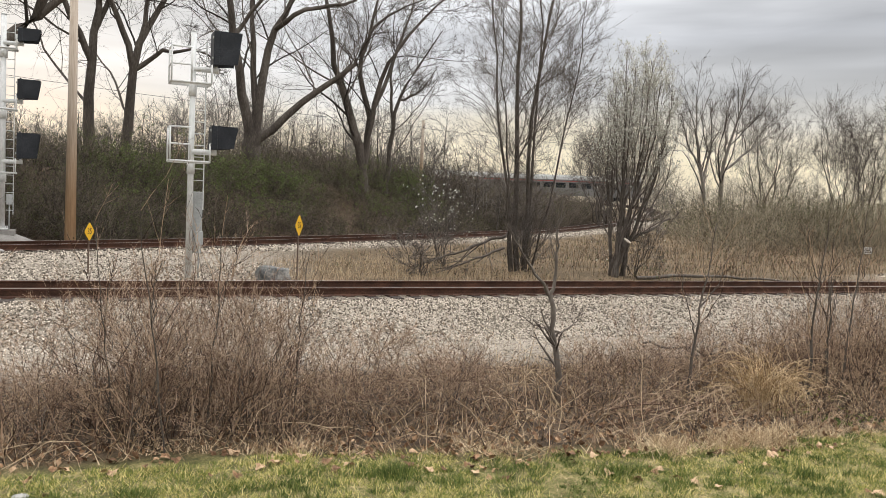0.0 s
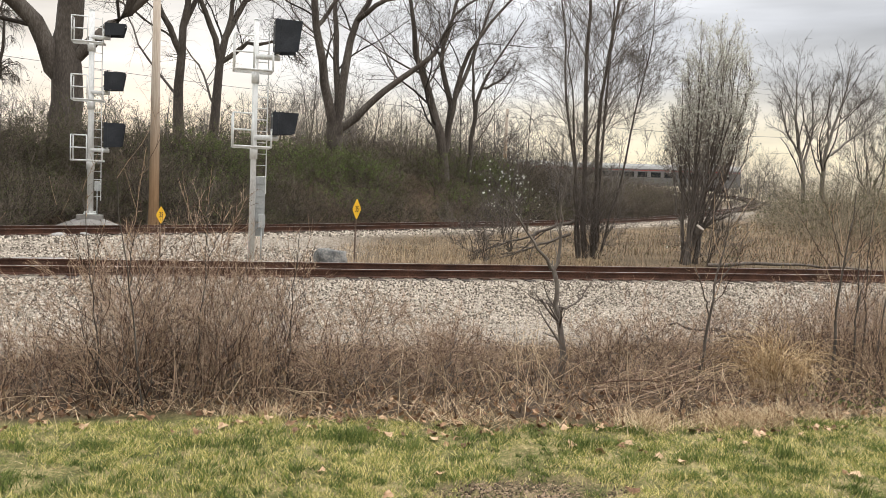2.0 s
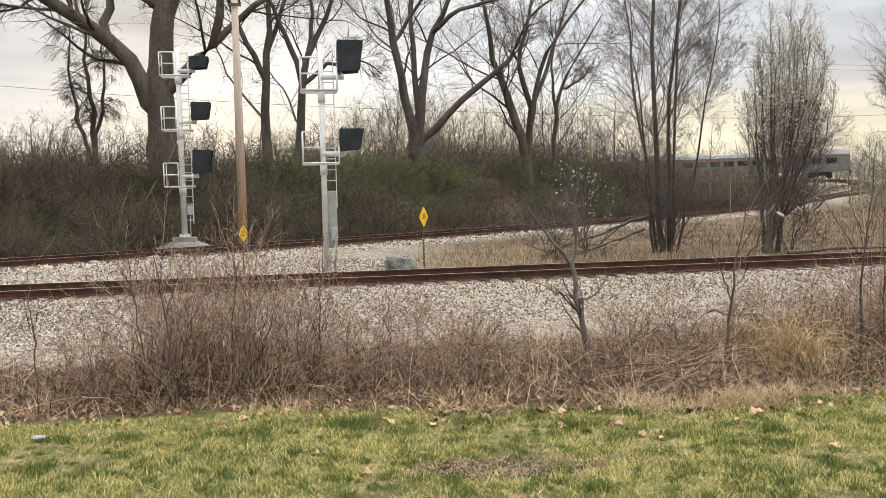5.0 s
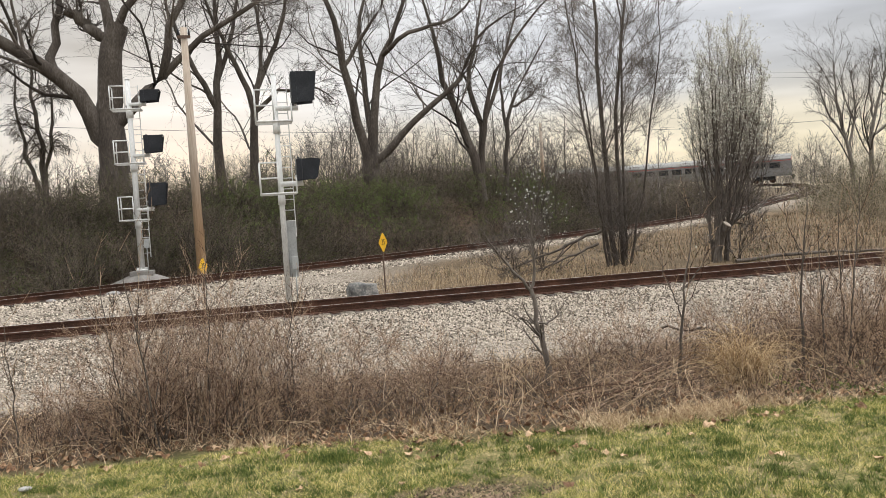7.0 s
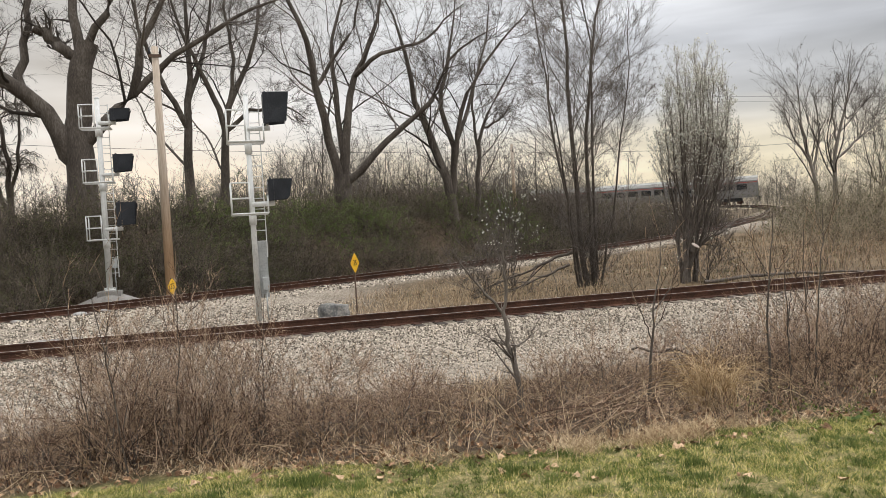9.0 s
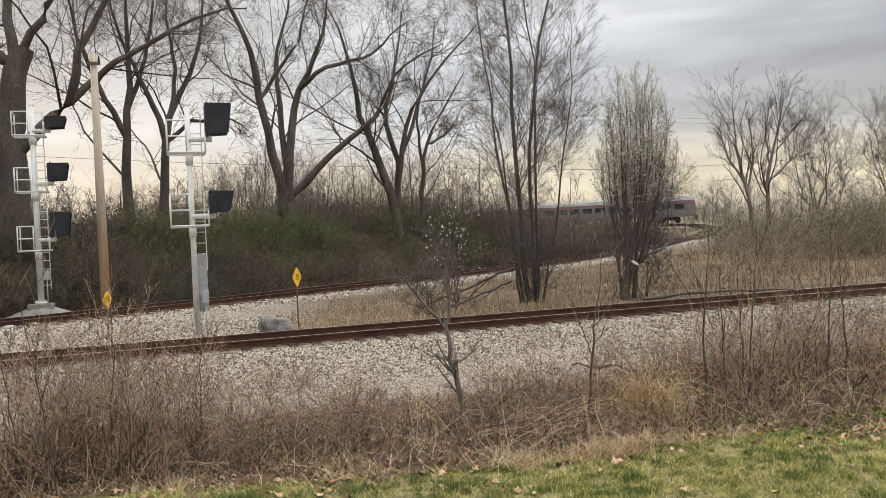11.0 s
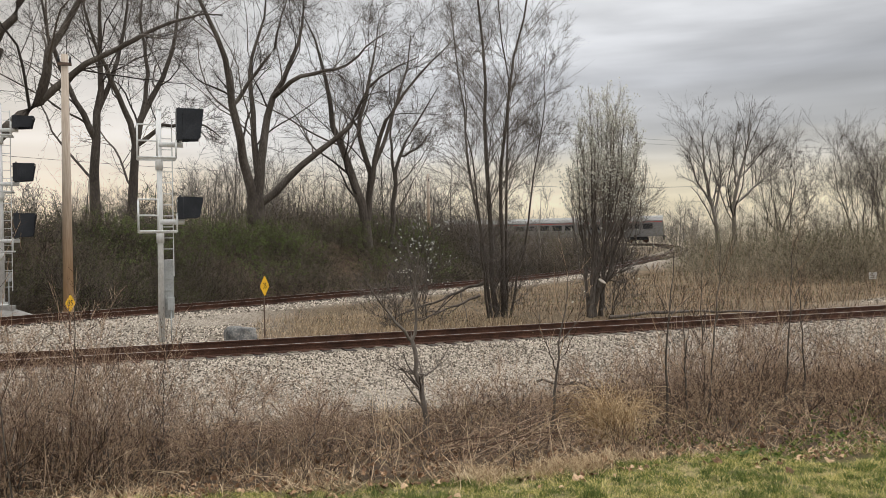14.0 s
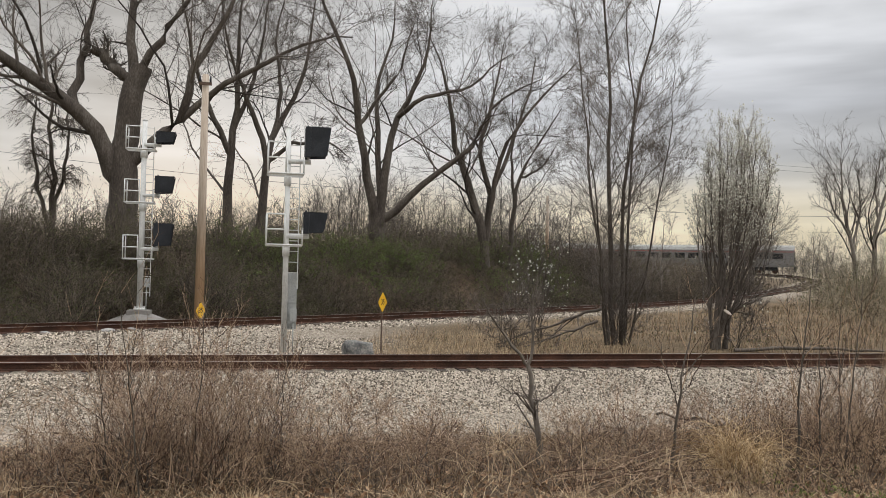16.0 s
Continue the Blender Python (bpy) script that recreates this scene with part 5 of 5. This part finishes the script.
x, y = scatter(-4, 17, 6.3, 12.5, 15000, lambda x, y: (cover(x, y)[0] < 0.8) & (rng.random(len(x)) < np.exp(-np.abs(y - lawn_edge(x) - 0.1) * 0.9)))
stuff("leaf_litter", [flakes(rooted(x, y, -0.012) + rng.uniform(0, 0.04, (len(x), 1)) * np.array([0, 0, 1.0]), 0.03, 0.7)], M_DEADLEAF, "small broken brown leaves under the thicket", "leaf litter")

# leafless shrubs in the thicket
TWIGGY = [dict(m=10, t0=0.12, ratio=0.42, spread=0.95, up=0.2, wander=0.28, k=5, thin=0.55, rmin=0.0028),
          dict(m=6, t0=0.15, ratio=0.5, spread=0.9, up=0.15, wander=0.25, k=3, thin=0.6, rmin=0.002),
          dict(m=4, t0=0.2, ratio=0.55, spread=0.8, up=0.1, wander=0.2, k=2, thin=0.7, rmin=0.0016)]
for x, y, h, w in ((2.6, 9.2, 0.9, 0.5), (3.0, 9.9, 1.5, 0.6), (3.5, 8.9, 1.4, 0.6), (3.8, 9.8, 1.75, 0.6), (4.3, 9.1, 1.4, 0.6), (4.8, 9.7, 1.4, 0.65), (5.4, 8.8, 0.9, 0.6), (5.9, 9.5, 0.9, 0.6),
                   (6.4, 8.9, 0.7, 0.5), (6.9, 9.6, 0.65, 0.5), (8.5, 9.4, 0.7, 0.5), (9.1, 9.2, 0.8, 0.5), (10.2, 9.6, 0.8, 0.5), (11.0, 9.3, 0.9, 0.6), (12.0, 9.7, 1.1, 0.6), (13.3, 9.4, 1.2, 0.6)):
    tree("leafless twiggy brown shrub in the thicket", many_stems(x, y, float(height(x, y)) - 0.05, 8, h, w, 0.009), TWIGGY, wob=0.04, category="shrub", name="shrub",
         bark=M_BARKMID, twig=M_REDCANE, group="shrubs in the thicket")

x, y = scatter(9.8, 16, 6.2, 8.6, 5200, lambda x, y: (rough(x, y, 2.0, 1.0, 6.5) > -0.1) & (rng.random(len(x)) < np.exp(-np.abs(y - 6.9) * 0.9)))
stuff("ground_ivy", [flakes(rooted(x, y, -0.02) + rng.uniform(0, 0.05, (len(x), 1)) * np.array([0, 0, 1.0]), 0.019, 0.8)], M_TUFT, "low green ivy and weeds creeping under the thicket", "weeds")

# broad-leaved weeds at the lawn edge
def weed(x, y, size):
    vs, fs = [], []
    for i in range(11):
        a, el, l = rng.uniform(0, 2 * np.pi), rng.uniform(0.35, 1.1), size * rng.uniform(0.6, 1.1)
        d = np.array([math.cos(a) * math.cos(el), math.sin(a) * math.cos(el), math.sin(el)])
        sd = np.array([-math.sin(a), math.cos(a), 0]) * l * 0.17
        t = [0.0, 0.35, 0.7, 1.0]
        w = [0.25, 1.0, 0.8, 0.05]
        b = len(vs)
        for q, u in zip(t, w):
            c = d * l * q - np.array([0, 0, 0.35 * l * q * q])
            vs += [c - sd * u, c + np.array([0, 0, -0.02 * l]), c + sd * u]
        fs += [(b + 3 * k + m, b + 3 * k + m + 1, b + 3 * k + m + 4, b + 3 * k + m + 3) for k in range(3) for m in range(2)]
    ob = new("broadleaf_weed", mesh_from("broadleaf_weed", np.array(vs), np.array(fs), M_TUFT))
    ob.location = (x, y, float(height(x, y)))
    tagged(ob, "low green broad-leaved weed at the lawn edge", "weed", "broad-leaved weeds")


for x, y, size in ((10.5, 6.75, 0.17), (10.8, 6.85, 0.14), (11.4, 6.95, 0.16), (12.1, 7.0, 0.13), (9.95, 6.6, 0.11), (11.9, 6.6, 0.10), (12.9, 7.05, 0.15)):
    weed(x, y, size)

# saplings
SAP = [dict(m=7, t0=0.35, ratio=0.38, spread=0.8, up=0.3, wander=0.15, k=5, thin=0.5, rmin=0.003),
       dict(m=4, t0=0.2, ratio=0.4, spread=0.8, up=0.2, wander=0.15, k=4, thin=0.6, rmin=0.002)]


def sapling(label, limbs):
    return tree(label, limbs, SAP, category="sapling", name="sapling", wob=0.012, twig=M_CANE, bark=M_BARK, group="saplings in the thicket")


Y = 9.4
tree("crooked young sapling with an open fork above the thicket", [
    (0.042, 0.026, at_y(Y, [(8.00, -0.3), (7.98, 0.2), (7.88, 0.6), (7.85, 1.0)])),
    (0.024, 0.006, at_y(Y, [(7.85, 0.98), (7.58, 1.30), (7.35, 1.60), (7.23, 1.8)])),
    (0.024, 0.006, at_y(Y, [(7.85, 0.98), (7.89, 1.35), (7.87, 1.75), (7.93, 2.1)])),
    (0.015, 0.004, at_y(Y, [(7.91, 0.55), (8.13, 0.66), (8.29, 0.9)])),
    (0.015, 0.004, at_y(Y, [(7.91, 0.6), (7.63, 0.68), (7.43, 0.8)]))],
    SAP, category="sapling", name="sapling", wob=0.012, twig=M_BARKMID, bark=M_BARKMID, group="saplings in the thicket")
sapling("thin pale sapling with few side shoots", [
    (0.022, 0.004, at_y(9.0, [(9.5, -0.25), (9.58, 0.5), (9.66, 1.0), (9.82, 1.9)])),
    (0.010, 0.003, at_y(9.0, [(9.64, 0.9), (9.9, 1.2), (10.05, 1.6)])),
    (0.009, 0.003, at_y(9.0, [(9.6, 0.6), (9.4, 1.0), (9.35, 1.3)]))])
sapling("thin upright sapling with candelabra twigs", [
    (0.020, 0.004, at_y(8.4, [(10.8, -0.2), (10.8, 0.8), (10.84, 1.3), (10.92, 2.0)])),
    (0.010, 0.003, at_y(8.4, [(10.82, 1.2), (11.05, 1.4), (11.25, 1.55)])),
    (0.010, 0.003, at_y(8.4, [(10.82, 1.3), (10.68, 1.55), (10.62, 1.9)]))])
for x0, x1, h in ((11.1, 11.1, 1.6), (11.6, 11.9, 2.1), (12.1, 12.05, 1.8), (12.7, 12.9, 2.2), (13.3, 13.2, 1.9), (2.25, 2.2, 1.2), (3.2, 3.05, 1.7), (4.0, 4.15, 2.0), (3.6, 3.35, 1.95), (4.9, 5.0, 1.45)):
    yy = rng.uniform(8.2, 9.4)
    sapling("slim dark sapling stem in the thicket", [(0.016 if x0 > 8 else 0.009, 0.003, at_y(yy, [(x0, -0.25), ((x0 + x1) / 2, h * 0.5), (x1, h)])),
                                                     (0.008, 0.003, at_y(yy, [((x0 + x1) / 2, h * 0.5), (x1 + 0.15, h * 0.8)]))])

# tan grass clump
n = 340
a, q = rng.uniform(0, 2 * np.pi, n), rng.uniform(0, 0.26, n)
root = np.stack([q * np.cos(a), q * np.sin(a), np.zeros(n)], 1)
P, R = canes(root, rng.uniform(0.55, 1.15, n), 0.34, 0.12, 9, np.full(n, 0.004), 0.085)
v, f = tubes(P, R, 3)
clump = new("grass_clump", mesh_from("grass_clump", v, f, M_CLUMP))
clump.matrix_world = pose(9.8, 8.1, -0.22)
tagged(clump, "tan clump of tall dead grass in the thicket", "grass clump")

# a heap of pale dead branches
n = 46
x, y = rng.uniform(7.9, 9.4, n), rng.uniform(7.7, 8.9, n)
root = np.stack([x, y, height(x, y) + rng.uniform(0.0, 0.28, n)], 1)
ang = rng.normal(0.25, 0.35, n)
d = np.stack([np.cos(ang), np.sin(ang), rng.normal(0.16, 0.16, n)], 1)
ln = rng.uniform(0.4, 1.1, n)[:, None]
t = np.linspace(-0.5, 0.5, 6)[None, :, None]
P = root[:, None] + d[:, None] * ln[:, None] * t + rng.normal(0, 0.012, (n, 6, 3))
R = rng.uniform(0.003, 0.008, n)[:, None] * np.linspace(1, 0.5, 6)
a = spawn(P, R, 3, t0=0.3, ratio=0.4, spread=0.7, up=0.1, k=4, thin=0.6, rmin=0.002)
stuff("dead_branches", [tubes(P, R, 5), tubes(*a, 3)], M_REDCANE, "loose heap of pale dead branches in the thicket", "branches", True)

def dead_branch(label, pts, r):
    P = resample(pts, 12, 0.03)
    base = P[0].copy()
    R = np.linspace(r, 0.012, 12)[None]
    a = spawn(P[None], R, 10, t0=0.2, ratio=0.35, spread=0.7, up=0.05, k=5, thin=0.5, rmin=0.008)
    b = spawn(*a, 5, t0=0.2, ratio=0.5, spread=0.7, up=0.0, k=3, thin=0.5, rmin=0.005)
    v, f = join([tubes(P[None] - base, R, 7), tubes(a[0] - base, a[1], 4), tubes(b[0] - base, b[1], 3)])
    ob = new("fallen_branch", mesh_from("fallen_branch", v, f, M_BARK))
    ob.location = base
    tagged(ob, label, "branch")


dead_branch("dark fallen branch propped against a bare tree", [(16.4, 26.4, 1.0), (14.8, 26.0, 0.55), (13.2, 25.6, 0.1), (12.2, 25.4, -0.2)], 0.06)
dead_branch("dark crooked stick lying behind the thicket", [(10.3, 10.9, 0.12), (10.6, 10.55, 0.14), (10.95, 10.2, 0.08), (11.5, 9.9, -0.1)], 0.02)
dead_branch("dark broken branch lying in dry grass", [(15.9, 25.8, 0.55), (14.4, 25.2, 0.15), (13.0, 24.8, -0.2)], 0.05)

# half-buried slab and pale stones between the tracks
bm = box(-0.55, 0.55, -0.25, 0.25, -0.15, 0.07, bevel=0.04)
slab = new("concrete_slab", bpy.data.meshes.new("concrete_slab"))
bm.to_mesh(slab.data)
bm.free()
slab.data.materials.append(M_CONC)
slab.matrix_world = pose(0.6, 21.5, float(height(0.6, 21.5)) + 0.05, 4, 0, 3)
tagged(slab, "low weathered concrete slab half buried in ballast", "slab")
for x, y, s_ in ((2.6, 7.42, 0.055), (0.1, 28.2, 0.22), (-1.6, 27.4, 0.15), (0.7, 28.9, 0.16)):
    bm = bmesh.new()
    bmesh.ops.create_icosphere(bm, subdivisions=2, radius=1)
    for v in bm.verts:
        v.co *= 1 + 0.25 * noise.noise(v.co * 1.7 + Vector((x, y, 0)))
        v.co = Vector((v.co.x * s_, v.co.y * s_ * 0.7, v.co.z * s_ * 0.4))
    ob = new("stone", bpy.data.meshes.new("stone"))
    bm.to_mesh(ob.data)
    bm.free()
    ob.data.materials.append(M_PALEROCK)
    ob.location = (x, y, float(height(x, y)) + 0.03)
    tagged(ob, "flat pale stone lying on the " + ("lawn edge" if y < 10 else "ballast"), "stone", "pale stones")

# a leaning sawn-off trunk at the foot of the pear tree
M_CUT = material("pale_sawn_wood", [(0.34, 0.28, 0.22), (0.46, 0.40, 0.33), (0.56, 0.50, 0.43)], 4.0, 0.85, 0.2, 40)
sawn = thing("sawn_trunk", "dark leaning trunk with a pale sawn end", "trunk", (19.85, 25.1, -0.4))
P = resample([(0, 0, 0), (-0.02, -0.1, 0.5), (0.05, -0.28, 1.0), (0.17, -0.48, 1.36)], 10, 0.012)
v, f = tubes(P[None], np.linspace(0.19, 0.145, 10)[None], 14)
part("trunk", mesh_from("trunk", v, f, M_BARK), M_BARK, sawn)
d = Vector(P[-1] - P[-2]).normalized()
part("sawn_end", rod(Vector(P[-1]) - d * 0.02, Vector(P[-1]) + d * 0.012, 0.147, 0.143, 20), M_CUT, sawn, "pale sawn wood")
P = resample([(0, 0, 0.35), (0.35, 0.1, 1.0), (0.9, 0.15, 1.45), (1.7, 0.2, 1.75), (2.5, 0.2, 2.2)], 14, 0.02)
R = np.linspace(0.11, 0.02, 14)[None]
a = spawn(P[None], R, 16, t0=0.2, ratio=0.3, spread=0.8, up=0.1, k=5, thin=0.4, rmin=0.008)
b = spawn(*a, 7, t0=0.2, ratio=0.5, spread=0.8, up=0.05, k=3, thin=0.5, rmin=0.005)
part("leaning_limb", mesh_from("leaning_limb", *join([tubes(P[None], R, 8), tubes(*a, 4), tubes(*b, 3)]), M_BARK), M_BARK, sawn)

# an old log beyond the near track
P = resample([(19.2, 22.9, -0.15), (21, 22.6, -0.05), (23.5, 22.5, -0.12), (25.0, 22.2, -0.2)], 14, 0.02)
v, f = tubes((P - P[0])[None], np.linspace(0.06, 0.03, 14)[None], 9)
log = new("fallen_log", mesh_from("fallen_log", v, f, M_BARK))
log.location = P[0]
tagged(log, "dark fallen log lying in dry grass beside the track", "log")


# fallen leaves
def leaf_mesh(seed):
    r = np.random.default_rng(seed)
    n = 12
    a = np.arange(n) * 2 * np.pi / n
    rad = 0.075 * (0.62 + 0.38 * np.abs(np.cos(2.5 * a))) * r.uniform(0.8, 1.2, n)
    v = [(0, 0, 0.012)] + [(rad[i] * math.cos(a[i]), rad[i] * math.sin(a[i]) * 0.8, 0.02 * math.sin(2 * a[i] + seed) + r.normal(0, 0.005)) for i in range(n)]
    f = [(0, 1 + i, 1 + (i + 1) % n) for i in range(n)]
    me = mesh_from("leaf", np.array(v), np.array(f), M_DEADLEAF, False)
    return me


leaf_meshes = [leaf_mesh(i) for i in range(6)]
for i in range(230):
    x = rng.uniform(0.5, 14)
    y = float(lawn_edge(x)) - 0.18 + rng.normal(0, 0.25)
    if i > 195:
        y = rng.uniform(4.5, 7)
    ob = new("fallen_leaf", leaf_meshes[i % 6])
    s = rng.uniform(0.35, 0.85)
    ob.matrix_world = pose(x, y, float(height(x, y)) + 0.025, rng.uniform(-30, 30), rng.uniform(-30, 30), rng.uniform(0, 360)) @ Matrix.Diagonal((s, s, s, 1))
    tagged(ob, "curled brown fallen leaf on the lawn edge", "leaf", "fallen leaves")


# ---- the train beyond the bank ----
def coach(place, rz, last):
    c = thing("passenger_coach", "silver passenger railway coach standing behind the bank" + (" with a red-trimmed end" if last else ""), "railway coach", place, rz, "")
    L, W = 25.0, 3.0
    bm = bmesh.new()
    sec = [(-W / 2, 1.0), (W / 2, 1.0), (W / 2, 3.5), (W / 2 - 0.25, 3.95), (W / 2 - 0.8, 4.25), (-W / 2 + 0.8, 4.25), (-W / 2 + 0.25, 3.95), (-W / 2, 3.5)]
    r0 = [bm.verts.new((-L / 2, p, q)) for p, q in sec]
    r1 = [bm.verts.new((L / 2, p, q)) for p, q in sec]
    for i in range(8):
        bm.faces.new((r0[i], r1[i], r1[(i + 1) % 8], r0[(i + 1) % 8]))
    bm.faces.new(r0[::-1])
    bm.faces.new(r1)
    bmesh.ops.recalc_face_normals(bm, faces=bm.faces)
    part("body", bm, M_CARSIDE, c, "dull fluted steel sides")
    bm = bmesh.new()
    top = [(-W / 2 - 0.01, 3.5), (-W / 2 + 0.24, 3.965), (-W / 2 + 0.79, 4.27), (W / 2 - 0.79, 4.27), (W / 2 - 0.24, 3.965), (W / 2 + 0.01, 3.5)]
    r0 = [bm.verts.new((-L / 2 - 0.01, p, q)) for p, q in top]
    r1 = [bm.verts.new((L / 2 + 0.01, p, q)) for p, q in top]
    for i in range(5):
        bm.faces.new((r0[i], r0[i + 1], r1[i + 1], r1[i]))
    bmesh.ops.solidify(bm, geom=bm.faces[:], thickness=0.008)
    part("roof", bm, M_SILVER, c, "pale weathered roof")
    for side in (-1, 1):
        for i in range(11):
            x = -10.2 + i * 2.04
            y0, y1 = sorted((side * (W / 2 + 0.002), side * (W / 2 + 0.02)))
            part("window", box(x - 0.75, x + 0.75, y0, y1, 2.2, 3.0), M_GLASSDARK, c)
        y0, y1 = sorted((side * (W / 2 + 0.002), side * (W / 2 + 0.012)))
        part("side_stripe", box(-L / 2 + 0.1, L / 2 - 0.1, y0, y1, 3.22, 3.31), M_REDPAINT, c)
    for sx in (-8.6, 8.6):
        b = part("bogie", box(sx - 1.6, sx + 1.6, -1.1, 1.1, 0.45, 0.98, bevel=0.05), M_BLACK, c)
        for wx in (-1.2, 1.2):
            for wy in (-0.75, 0.75):
                part("wheel", rod((sx + wx, wy - 0.06, 0.46), (sx + wx, wy + 0.06, 0.46), 0.46, None, 18), M_RAIL, b)
    part("end_door", box(L / 2 + 0.002, L / 2 + 0.03, -0.45, 0.45, 1.2, 3.3), M_GLASSDARK, c)
    for sy in (-1, 1):
        y0, y1 = sorted((sy * 0.5, sy * 1.42))
        part("end_window", box(L / 2 + 0.002, L / 2 + 0.03, y0, y1, 1.7, 3.35, bevel=0.01), M_GLASSDARK, c)
    part("coupler", box(L / 2, L / 2 + 0.5, -0.15, 0.15, 0.75, 1.0, bevel=0.03), M_BLACK, c)
    if last:
        part("end_trim", box(L / 2 + 0.002, L / 2 + 0.025, -1.3, 1.3, 3.4, 3.8), M_REDPAINT, c, "red painted end trim")
        part("pilot", box(L / 2 + 0.002, L / 2 + 0.25, -1.25, 1.25, 0.35, 1.15, bevel=0.04), M_BLACK, c, "black pilot plate below the end")
    return c


coach((74.0, 116.4, 2.8), -37.3, True)
coach((51.3, 125.0, 2.8), -5.0, False)
